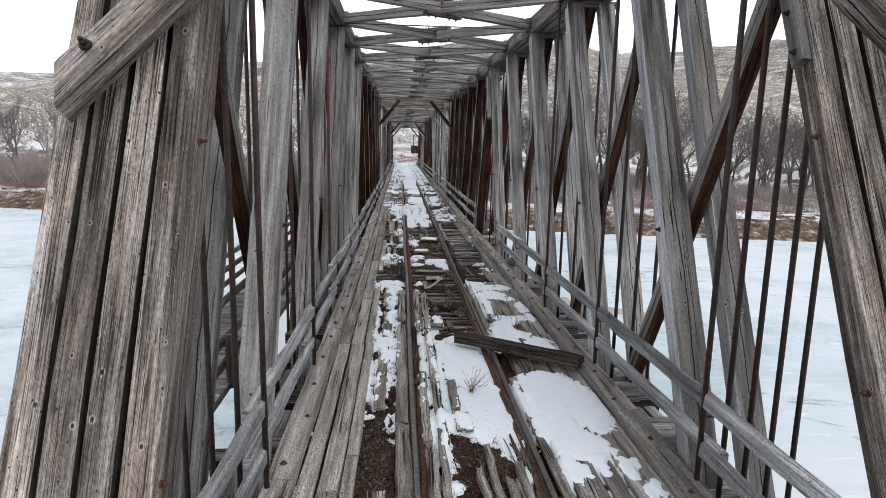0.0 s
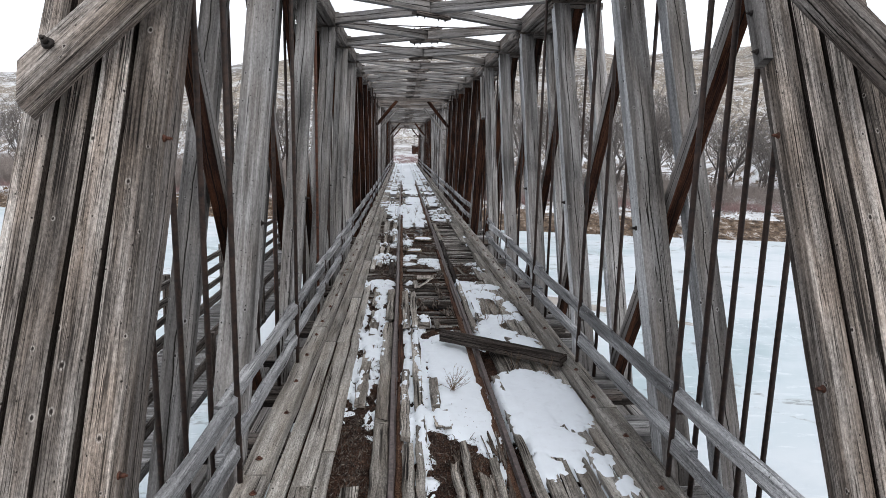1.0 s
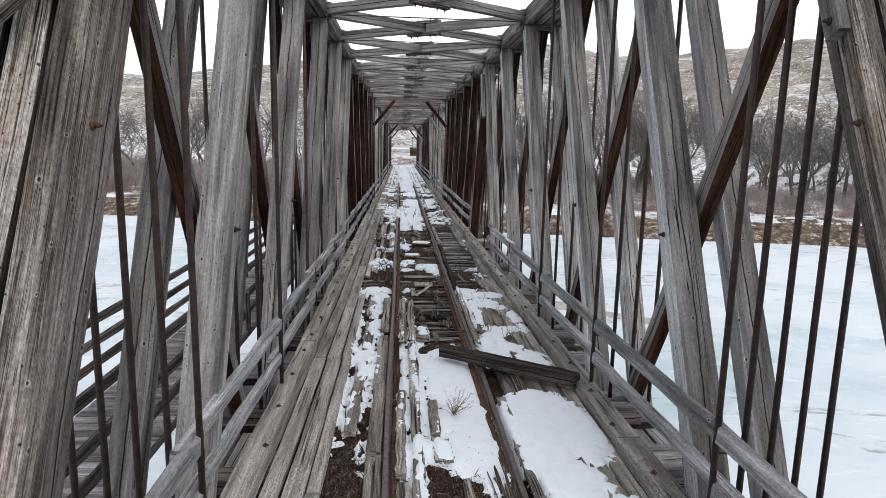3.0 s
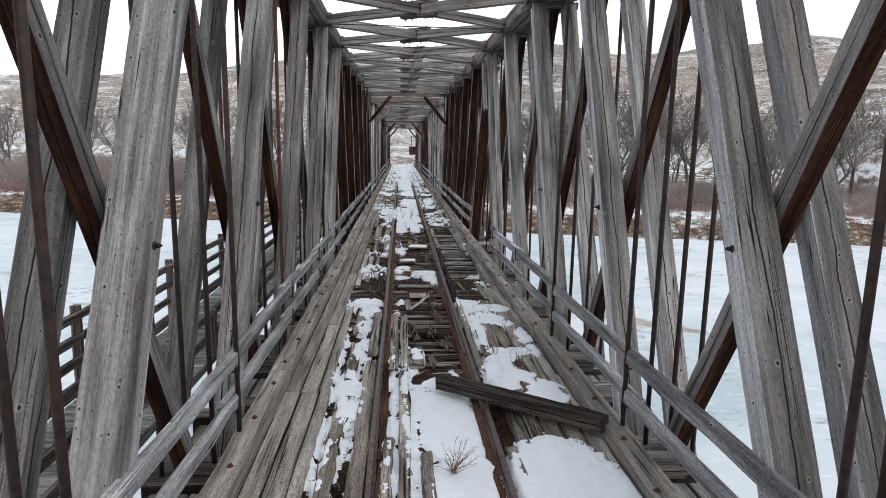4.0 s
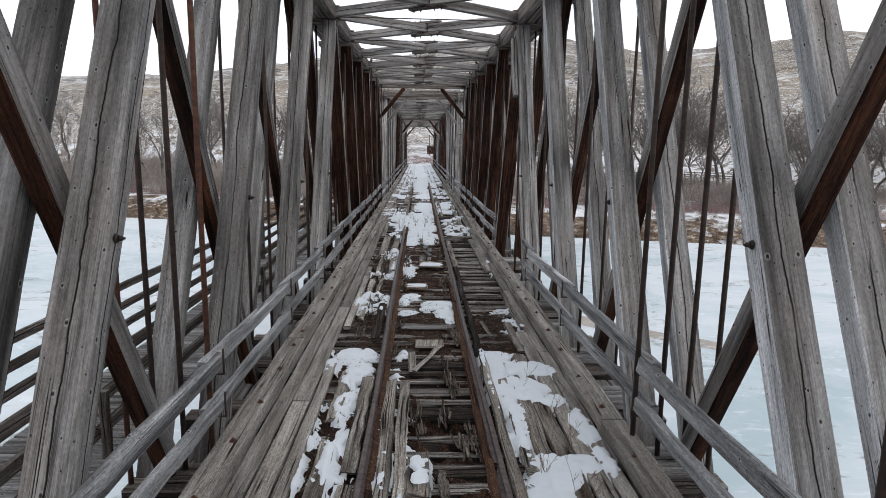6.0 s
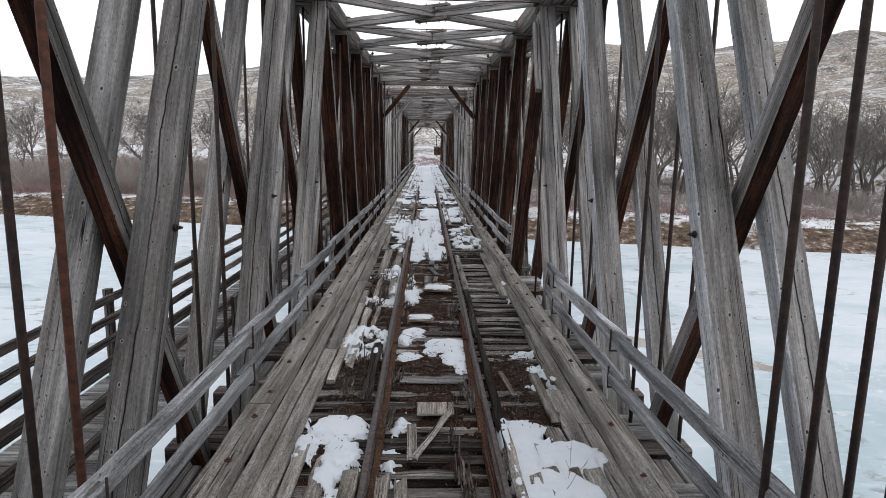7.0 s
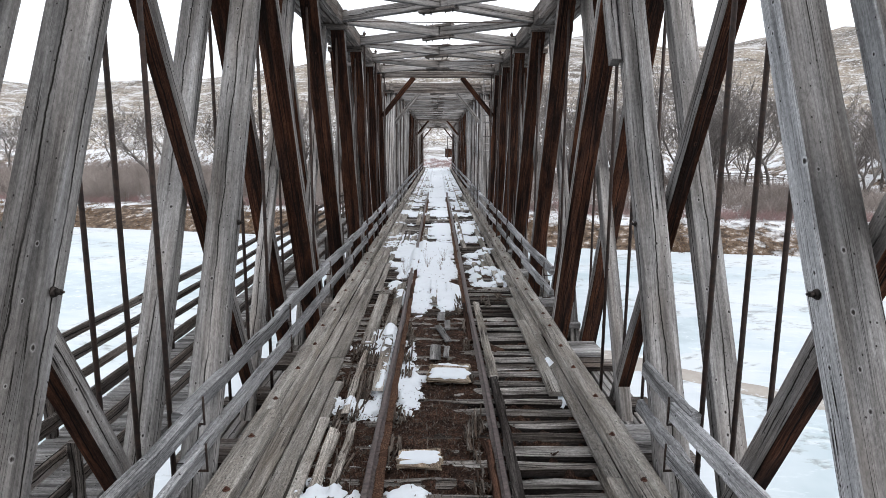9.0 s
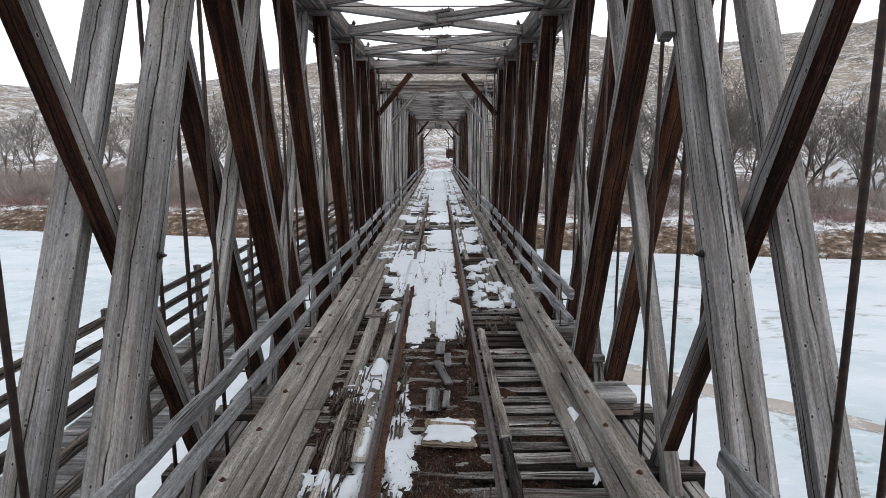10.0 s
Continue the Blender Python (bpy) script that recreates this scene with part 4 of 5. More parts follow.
def build_planks():
    """Deck planks laid lengthwise: sound boards by the curbs, rotten ones beside the rails, gaps where they are gone."""
    rnd = random.Random(11)
    deck = thing("deck_planking", "worn lengthwise deck planks, split and partly missing", "deck planks", (0, 0, -0.05), kind="structure")
    # (middle, width, from, to, rotten)
    sound = ((-1.975, 0.215, -6, 62, 0), (-1.735, 0.245, -6, 62, 0), (1.985, 0.19, -6, 62, 0), (-1.52, 0.165, -6, 16.4, 0), (-1.53, 0.15, 18.2, 24.0, 0), (-1.52, 0.16, 30.0, 44, 0), (1.765, 0.225, -6, 17.9, 0), (1.80, 0.21, 23.57, 29.4, 0), (1.72, 0.2, 31, 44, 0))
    for x, w, a, b, old in sound:
        y = a
        while y < b - 0.3:
            e = min(b, y + rnd.uniform(3.2, 5.6))
            e = b if b - e < 1.2 else e
            lay(deck, x, w, y, e, old, rnd)
            y = e
    single = ((-1.33, 0.15, 18.9, 22.4, 1), (-1.12, 0.1, 20.8, 22.6, 1), (-1.28, 0.12, 22.9, 25.4, 1), (-1.33, 0.26, 25.9, 29.8, 0), (-0.89, 0.21, 2.0, 7.97, 1), (-0.905, 0.2, 8.03, 12.6, 1), (-0.9, 0.19, 12.95, 15.6, 1), (-0.92, 0.2, 23.7, 26.2, 1), (-0.95, 0.22, 26.4, 31.0, 1), (-1.24, 0.18, 8.6, 11.2, 1), (-1.2, 0.2, 11.9, 13.6, 1), (-1.24, 0.17, 14.2, 16.0, 1), (-1.2, 0.2, 2.0, 6.3, 1))
    inner = ((-0.56, 0.15, 2.0, 7.3, 1), (-0.40, 0.11, 2.0, 7.5, 1), (0.02, 0.11, 5.3, 6.9, 1), (0.16, 0.1, 4.9, 7.35, 1), (0.33, 0.13, 5.2, 6.6, 1), (0.5, 0.1, 4.8, 6.9, 1), (-0.58, 0.14, 7.5, 9.9, 1), (-0.54, 0.17, 12.3, 15.5, 1), (-0.365, 0.15, 12.35, 15.45, 1), (-0.14, 0.26, 12.42, 13.3, 1), (0.12, 0.1, 12.45, 13.0, 1), (-0.36, 0.16, 7.5, 12.2, 1), (-0.12, 0.14, 7.85, 8.4, 1), (-0.13, 0.15, 8.5, 9.6, 1), (0.0, 0.13, 7.82, 8.3, 1), (-0.1, 0.2, 29.0, 31.4, 1), (0.3, 0.15, 30.2, 31.2, 1))
    right = ((0.9, 0.13, 2, 9.6, 1), (0.9, 0.14, 12.2, 16.6, 1), (0.92, 0.16, 24.2, 29.0, 1), (1.52, 0.22, 2, 16.7, 1), (1.3, 0.2, 2, 16.2, 1), (1.09, 0.19, 2, 11.9, 1), (1.1, 0.16, 13.0, 15.5, 1), (1.62, 0.14, 16.8, 18.6, 1), (1.86, 0.1, 18.2, 21.4, 1), (1.5, 0.2, 33.0, 36, 1), (1.2, 0.2, 31.4, 34, 1))
    for group in (single, inner, right):
        for x, w, a, b, old in group:
            y = a
            while y < b - 0.05:
                e = b if b - y < 4.8 else y + rnd.uniform(2.6, 4.2)
                lay(deck, x, w, y, e, old, rnd, dz=rnd.uniform(-0.02, 0.0))
                y = e
    lay(deck, -0.93, 0.17, 17.6, 20.3, 1, rnd, -0.02, "guard_timber", DARKBEAM)
    # a dark, tarred guard timber along the outside of one rail
    lay(deck, 0.90, 0.125, 16.6, 20.3, 1, rnd, 0.0, "guard_timber", TARRED_SHADED)
    lay(deck, 0.895, 0.13, 20.35, 24.2, 1, rnd, 0.0, "guard_timber", TARRED_SHADED)
    # beyond, boards show here and there through the snow
    for x, w in ((-1.25, 0.22), (-0.95, 0.22), (-0.5, 0.2), (0.98, 0.2), (1.5, 0.22)):
        y = 36.0 + rnd.uniform(0, 3)
        while y < 95:
            e = y + rnd.uniform(2.0, 4.5)
            if rnd.random() < (0.5 if abs(x) > 0.8 else 0.2):
                lay(deck, x, w, y, e, 1, rnd)
            y = e
    for x in (-1.9, -1.68, 1.68, 1.9):
        for a in range(62, 121, 6):
            lay(deck, x, 0.21, a, a + 5.98, 0, rnd)


def in_blobs(x, y, blobs):
    """How deep a point lies in the widest-reaching of some rounded patches: 1 at a middle, 0 at a rim."""
    best = -9.0
    for cx, cy, rx, ry in blobs:
        dx, dy = (x - cx) / (rx * 1.15), (y - cy) / (ry * 1.15)
        if -1.9 < dx < 1.9 and -1.9 < dy < 1.9:
            best = max(best, 1.0 - math.hypot(dx, dy))
    return best


def blurred(a, cells):
    """A running mean over a square, twice."""
    for _ in range(2):
        for axis in (0, 1):
            pad = [(cells, cells) if k == axis else (0, 0) for k in (0, 1)]
            c = np.cumsum(np.pad(a, pad, mode="edge"), axis=axis)
            c = np.insert(c, 0, 0.0, axis=axis)
            n = 2 * cells + 1
            a = (np.take(c, range(n, c.shape[axis]), axis=axis) - np.take(c, range(0, c.shape[axis] - n), axis=axis)) / n
    return a


def snow_sheet(name, label, blobs, x0, x1, y0, y1, step, everywhere=None, reach=0.05):
    """Old snow on the deck: it lies on planks, ties and rot, bridges their gaps where it is deep, and ends in rounded, melting rims."""
    xs, ys = np.arange(x0, x1, step), np.arange(y0, y1, step)
    gx, gy = np.meshgrid(xs, ys)
    floor_z = np.full(gx.shape, -0.1)
    for a, b, p, q, dz in LAID:
        i0, i1 = np.searchsorted(xs, (a, b))
        j0, j1 = np.searchsorted(ys, (p, q))
        floor_z[j0:j1, i0:i1] = np.maximum(floor_z[j0:j1, i0:i1], dz)
    near, wide = blurred(floor_z, 1), blurred(floor_z, max(2, int(0.13 / step)))
    inside = np.full(gx.shape, -9.0)
    for cx, cy, rx, ry in blobs:
        inside = np.maximum(inside, (1.0 - np.hypot((gx - cx) / (rx * 1.12), (gy - cy) / (ry * 1.12))) * min(rx, ry, 0.45))
    verts, bm = {}, bmesh.new()
    for j, y in enumerate(ys):
        for i, x in enumerate(xs):
            d = inside[j, i] if everywhere is None else max(inside[j, i], 0.35 * everywhere(x, y))
            rail = abs(abs(x) - 0.7525)
            buried = x < 0 and 32.4 < y < 36.6 or y > 64
            if d < -0.16 or rail < 0.045 and not buried:
                continue
            p = Vector((x, y, 4.4))
            d += reach * (1.1 * noise.noise(p * 3.1) + 0.8 * noise.noise(p * 7.3) + 0.42 * noise.noise(p * 17.0) + 0.2 * noise.noise(p * 39.0))
            # melt holes, more of them where the snow is thin
            worn = x < -0.8 and y < 22
            thin = max(0.0, 1.0 - max(0.0, d) / (0.6 if worn else 0.2))
            melt = Vector((x * 8.0, y * 3.2, 2.0)) if worn else p * 5.3 + Vector((9, 3, 1))
            d -= (0.3 if worn else 0.22) * thin * max(0.0, noise.noise(melt) + 0.5 * noise.noise(melt * 2.3) - (0.1 if worn else 0.22))
            if d < -0.07:
                continue
            deep = min(1.0, max(0.0, d) / 0.14)
            lie = near[j, i] + deep * (max(wide[j, i], near[j, i] - 0.01) + 0.012 - near[j, i])
            z = lie - 0.014 + (0.040 * (1 - math.exp(-d / 0.028)) if d > 0 else 0.9 * d) + 0.006 * deep * noise.noise(p * 2.2) + 0.002 * noise.noise(p * 14.0)
            if buried and rail < 0.16:
                # a drift that rises against the rail and closes over it where it is deep
                z += min(1.0, max(0.0, d) / 0.1) * max(0.0, 0.045 - z) * (1 - max(0.0, rail - 0.05) / 0.11)
            verts[i, j] = bm.verts.new((x, y, z))
    for (i, j), v in verts.items():
        q = [v, verts.get((i + 1, j)), verts.get((i + 1, j + 1)), verts.get((i, j + 1))]
        if all(q):
            bm.faces.new(q).smooth = True
    bmesh.ops.delete(bm, geom=[v for v in bm.verts if not v.link_faces], context="VERTS")
    return tagged(new(name, from_bm(name, bm, SNOW)), label, "snow", kind="stuff")


def rot_sheet(name, label, category, blobs, mat, x0, x1, y0, y1, step, base, rise, rough, freq, everywhere, holes, bumps):
    """A thin lying mass of rot with ragged rims that sink below the deck. It is one mesh."""
    bm = bmesh.new()
    nx, ny = int((x1 - x0) / step) + 1, int((y1 - y0) / step) + 1
    verts = {}
    for j in range(ny):
        y = y0 + j * step
        close = [b for b in blobs if abs(b[1] - y) < b[3] * 1.9]
        for i in range(nx):
            x = x0 + i * step
            f = max(in_blobs(x, y, close) if close else -9.0, everywhere(x, y))
            p = Vector(((x * 0.86 + y * 0.5) * freq, (y * 0.86 - x * 0.5) * freq, 4.4))
            f += rough * (0.8 * noise.noise(p) + 0.6 * noise.noise(p * 2.1) + 0.45 * noise.noise(p * 4.3) + 0.2 * noise.noise(p * 8.0))
            w = Vector(((x * 0.6 - y * 0.8) * freq * 1.3, (y * 0.6 + x * 0.8) * freq * 1.3, 9.1))
            f -= holes * 0.8 * max(0.0, noise.noise(w) + 0.6 * noise.noise(w * 2.17) + 0.35 * noise.noise(w * 4.6) - 0.22)
            if f > -0.45:
                g = f + 0.12
                z = base + (rise * (1 - math.exp(-g * 5.0)) if g > 0 else 0.35 * g) + bumps * (noise.noise(p * 3.0) + 0.6 * noise.noise(p * 9.0))
                verts[i, j] = bm.verts.new((x, y, z))
    for (i, j), v in verts.items():
        q = [v, verts.get((i + 1, j)), verts.get((i + 1, j + 1)), verts.get((i, j + 1))]
        if all(q):
            bm.faces.new(q).smooth = True
    bmesh.ops.delete(bm, geom=[v for v in bm.verts if not v.link_faces], context="VERTS")
    return tagged(new(name, from_bm(name, bm, mat)), label, category, kind="stuff")


ROT_NEAR = ((-1.25, 7.2, 0.35, 1.9), (0.1, 7.0, 0.7, 1.3), (-1.2, 18.6, 0.45, 1.5), (1.35, 18.4, 0.6, 1.7), (-0.05, 18.6, 0.8, 1.8), (-1.2, 21.6, 0.5, 2.0), (0.0, 22.4, 0.85, 1.6), (-1.2, 25.2, 0.5, 2.6), (0.0, 26.0, 0.85, 2.6), (-1.2, 28.6, 0.4, 1.6), (0.0, 32.0, 0.9, 3.0), (1.3, 13.8, 0.5, 1.4), (0.0, 10.5, 0.9, 3.0), (-1.2, 12.0, 0.4, 4.5), (1.4, 34.0, 0.6, 2.0))
# snow patches: (middle x, middle y, half width, half length)
SNOW_LEFT = ((-1.2, 16.8, 0.36, 0.36), (-1.1, 16.0, 0.2, 0.7), (-1.5, 16.4, 0.1, 0.4), (-1.13, 14.8, 0.11, 0.95), (-1.12, 13.3, 0.13, 1.0), (-1.42, 13.0, 0.06, 1.0), (-1.2, 11.7, 0.24, 0.5), (-1.15, 10.8, 0.17, 0.5), (-1.34, 9.6, 0.09, 0.5), (-1.13, 9.9, 0.07, 0.5), (-1.36, 8.9, 0.08, 0.4), (-1.08, 8.3, 0.045, 0.35), (-1.35, 10.5, 0.1, 0.3), (-0.95, 12.7, 0.09, 0.25), (-0.63, 10.0, 0.035, 2.0), (-0.53, 10.3, 0.07, 2.1), (-0.28, 10.3, 0.08, 2.0), (-0.47, 8.4, 0.05, 0.8), (-0.66, 14.3, 0.03, 1.0))
SNOW_CENTRE = ((0.28, 11.2, 0.36, 0.35), (0.28, 10.2, 0.42, 0.9), (0.35, 9.0, 0.4, 0.8), (0.3, 8.2, 0.44, 0.6), (0.52, 7.6, 0.2, 0.5), (-0.3, 8.2, 0.17, 0.28), (-0.33, 7.5, 0.07, 0.5), (-0.12, 11.3, 0.2, 0.5), (-0.32, 11.4, 0.14, 0.6), (-0.3, 10.5, 0.1, 0.5), (0.15, 11.8, 0.2, 0.3), (-0.14, 12.85, 0.11, 0.4), (0.42, 12.2, 0.08, 0.25), (-0.3, 6.5, 0.06, 0.15), (0.62, 6.7, 0.04, 0.35), (-0.49, 15.9, 0.06, 0.25))
SNOW_RIGHT = ((1.4, 9.0, 0.55, 0.85), (1.75, 8.5, 0.34, 0.85), (1.2, 8.1, 0.34, 0.9), (1.35, 7.3, 0.38, 0.5), (1.15, 6.8, 0.2, 0.4), (1.78, 6.8, 0.14, 0.4), (1.5, 6.9, 0.1, 0.35), (1.9, 6.3, 0.12, 0.25), (1.15, 16.4, 0.3, 0.6), (1.6, 15.95, 0.36, 0.32), (1.92, 15.9, 0.12, 0.18), (1.12, 15.2, 0.24, 0.9), (1.5, 15.1, 0.24, 0.45), (1.13, 13.9, 0.13, 0.9), (1.92, 13.9, 0.14, 0.5), (1.95, 13.2, 0.1, 0.4), (1.7, 14.75, 0.2, 0.25), (1.3, 12.9, 0.28, 0.4), (1.2, 12.2, 0.28, 0.55), (1.6, 13.05, 0.3, 0.2), (1.15, 11.6, 0.25, 0.35), (1.75, 11.25, 0.3, 0.4), (1.5, 11.9, 0.22, 0.28))
SNOW_MID = ((0.3, 20.2, 0.34, 0.3), (-1.1, 20.9, 0.26, 0.2), (-1.38, 20.7, 0.13, 0.4), (-0.3, 20.95, 0.18, 0.22), (-0.85, 20.2, 0.1, 0.3), (-1.45, 20.2, 0.13, 0.5), (-1.1, 20.1, 0.34, 0.14), (-1.15, 19.6, 0.28, 0.2), (-1.0, 20.7, 0.2, 0.14), (-0.45, 20.6, 0.11, 0.35), (-0.38, 19.5, 0.2, 0.2), (0.15, 19.9, 0.28, 0.2), (0.38, 19.6, 0.2, 0.4), (0.48, 19.0, 0.09, 0.4), (1.68, 18.9, 0.09, 0.28), (1.85, 18.3, 0.08, 0.12), (1.5, 18.2, 0.1, 0.08), (1.6, 19.7, 0.2, 0.06), (-0.45, 16.8, 0.1, 0.08), (-0.4, 17.0, 0.05, 0.2))
SNOW_FAR = ((-1.0, 26.5, 0.24, 0.6), (-1.22, 25.9, 0.28, 0.12), (-1.1, 25.6, 0.18, 0.15), (-0.47, 24.3, 0.2, 0.75), (-0.32, 24.4, 0.16, 0.18), (-0.42, 23.5, 0.16, 0.35), (-0.48, 25.6, 0.08, 0.7), (-0.62, 26.0, 0.05, 0.4), (-0.87, 24.0, 0.06, 1.0), (-1.4, 23.3, 0.1, 0.2), (-1.1, 23.2, 0.28, 0.28), (1.93, 25.0, 0.06, 0.4), (1.95, 23.6, 0.05, 0.15), (-0.42, 29.4, 0.26, 1.1), (0.28, 30.3, 0.4, 1.1), (-0.2, 31.4, 0.5, 0.9), (0.0, 33.2, 0.66, 1.5), (-0.9, 29.8, 0.13, 0.4), (-0.1, 35.5, 0.6, 1.6), (1.4, 33.0, 0.48, 0.4), (1.88, 32.4, 0.13, 0.4), (1.3, 35.8, 0.38, 0.45), (1.7, 36.6, 0.28, 0.3), (1.08, 34.6, 0.1, 0.6), (-0.95, 34.2, 0.2, 0.5), (-1.1, 37.0, 0.35, 1.0), (-0.3, 38.0, 0.8, 1.2), (-0.95, 35.4, 0.22, 0.6), (0.35, 37.4, 0.3, 0.9), (-0.5, 31.0, 0.16, 1.0), (-1.15, 31.2, 0.2, 0.5), (-1.0, 32.5, 0.16, 0.5), (-0.85, 33.6, 0.36, 0.8), (-1.2, 34.0, 0.3, 0.4), (-0.75, 35.2, 0.4, 1.0), (-1.25, 35.8, 0.36, 0.4), (1.45, 31.3, 0.45, 0.22), (1.1, 32.0, 0.16, 0.4), (1.75, 32.0, 0.12, 0.3), (0.3, 29.2, 0.3, 0.6), (1.2, 34.4, 0.3, 0.3), (-0.5, 36.6, 0.4, 0.9))


def far_snow(x, y):
    if y < 36.5 or abs(x) > 2.02:
        return -9.0
    cover = min(1.0, (y - 34.5) / 45.0)
    band = noise.noise(Vector((x * 1.1, y * 0.35, 7.7)))
    return -0.18 + 0.5 * cover + 0.5 * band + 0.85 * noise.noise(Vector((x * 0.4, y * 1.1, 2.2))) + 0.3 * max(0.0, 1 - abs(x) / 0.9) - 0.25 * max(0.0, abs(x) - 1.25)


def add_splinter(bm, uvl, m, ln, w, h, rnd):
    """A three-sided sliver that tapers to its ends."""
    u0, v0 = rnd.uniform(0, 50), rnd.uniform(0, 50)
    tip, tail = bm.verts.new(m @ Vector((ln, rnd.uniform(-w, w), 0))), bm.verts.new(m @ Vector((0, 0, 0)))
    a = ln * rnd.uniform(0.25, 0.6)
    ring = [bm.verts.new(m @ Vector((a, y, z))) for y, z in ((-w, -h), (w, -h), (0, h))]
    for i in range(3):
        for end, at in ((tip, ln), (tail, 0.0)):
            f = bm.faces.new((ring[i], ring[(i + 1) % 3], end) if end is tip else (ring[(i + 1) % 3], ring[i], end))
            for lp, u in zip(f.loops, (a, a, at)):
                lp[uvl].uv = (u0 + u, v0 + i * w)


def build_debris():
    """Splinters, chips and bark lying on the rot between the ties."""
    rnd = random.Random(21)
    bm, uvl = new_bm()
    for _ in range(20000):
        cx, cy, rx, ry = rnd.choice([b for b in ROT_NEAR if b[1] != 10.5])
        x, y = cx + rnd.gauss(0, 0.5) * rx, cy + rnd.gauss(0, 0.6) * ry
        if abs(x) > 1.95 or abs(abs(x) - 0.75) < 0.06:
            continue
        ln = min(0.3, 0.038 * math.exp(rnd.gauss(0.2, 0.75)))
        m = pose(x, y, -0.095 + rnd.uniform(-0.02, 0.035), rnd.uniform(-25, 25), rnd.uniform(-9, 9), 90 + rnd.gauss(0, 16) if rnd.random() < 0.75 else rnd.uniform(0, 180))
        add_splinter(bm, uvl, m, ln, rnd.uniform(0.003, 0.010), rnd.uniform(0.003, 0.006), rnd)
    tagged(new("wood_splinters", from_bm("wood_splinters", bm, SPLINTER)), "grey and brown wood splinters scattered between the ties", "wood debris", kind="stuff")
    bm, uvl = new_bm()
    # what is left of boards: frayed bundles of long slivers
    spots = [(0.42, 21.9), (0.55, 22.6), (0.5, 20.9), (-0.5, 18.4), (0.5, 18.0), (0.45, 22.2), (0.5, 21.6), (-0.55, 16.9), (-1.15, 21.4), (-1.35, 22.3), (-1.1, 24.0)]
    spots += [(rnd.uniform(-0.25, 0.6), rnd.uniform(12.6, 17.8)) for _ in range(10)]
    spots += [(rnd.uniform(1.0, 1.8), rnd.uniform(28.2, 30.5)) for _ in range(4)] + [(rnd.uniform(-1.45, -1.0), rnd.uniform(21.5, 26.0)) for _ in range(12)]
    spots += [(rnd.uniform(-0.15, 0.6), rnd.uniform(5.6, 7.6)) for _ in range(5)] + [(-1.2 + rnd.gauss(0, 0.12), rnd.uniform(8.2, 10.5)) for _ in range(5)]
    spots += [(rnd.choice((-0.55, -0.5, 0.5, 0.56, -1.1, -1.25)), rnd.uniform(17.5, 30)) for _ in range(34)]
    for cx, cy in spots:
        n, reach = rnd.randrange(6, 14), rnd.uniform(0.3, 0.75)
        for i in range(n):
            w = rnd.uniform(0.008, 0.026)
            ln = reach * rnd.uniform(0.3, 1.0)
            m = pose(cx + (i - n / 2) * 0.014 + rnd.gauss(0, 0.008), cy + rnd.gauss(0, 0.12), -0.055 + rnd.uniform(-0.03, 0.02), rnd.uniform(-25, 25), rnd.uniform(-6, 4), 90 + rnd.gauss(0, 4))
            add_timber(bm, uvl, m, ln, w, rnd.uniform(0.01, 0.03), rnd, 0.003, 3, 0.004, ragged=0.03)
    tagged(new("board_shards", from_bm("board_shards", bm, SPLINTER)), "long rotten board shards along the rails", "wood debris", kind="stuff")


def board(name, label, x, y, z, ln, w, h, turn, mat, tilt=0.0, ragged=0.01):
    ob = link_mesh(name, timber_mesh(ln, w, h, (mat,), int(abs(x * 7 + y * 3)) % 5, ragged=ragged, segs=4), None, pose(x, y, z, 0, tilt, turn) @ Matrix.Translation((-ln / 2, 0, 0)))
    return tagged(ob, label, "loose board", "loose boards")


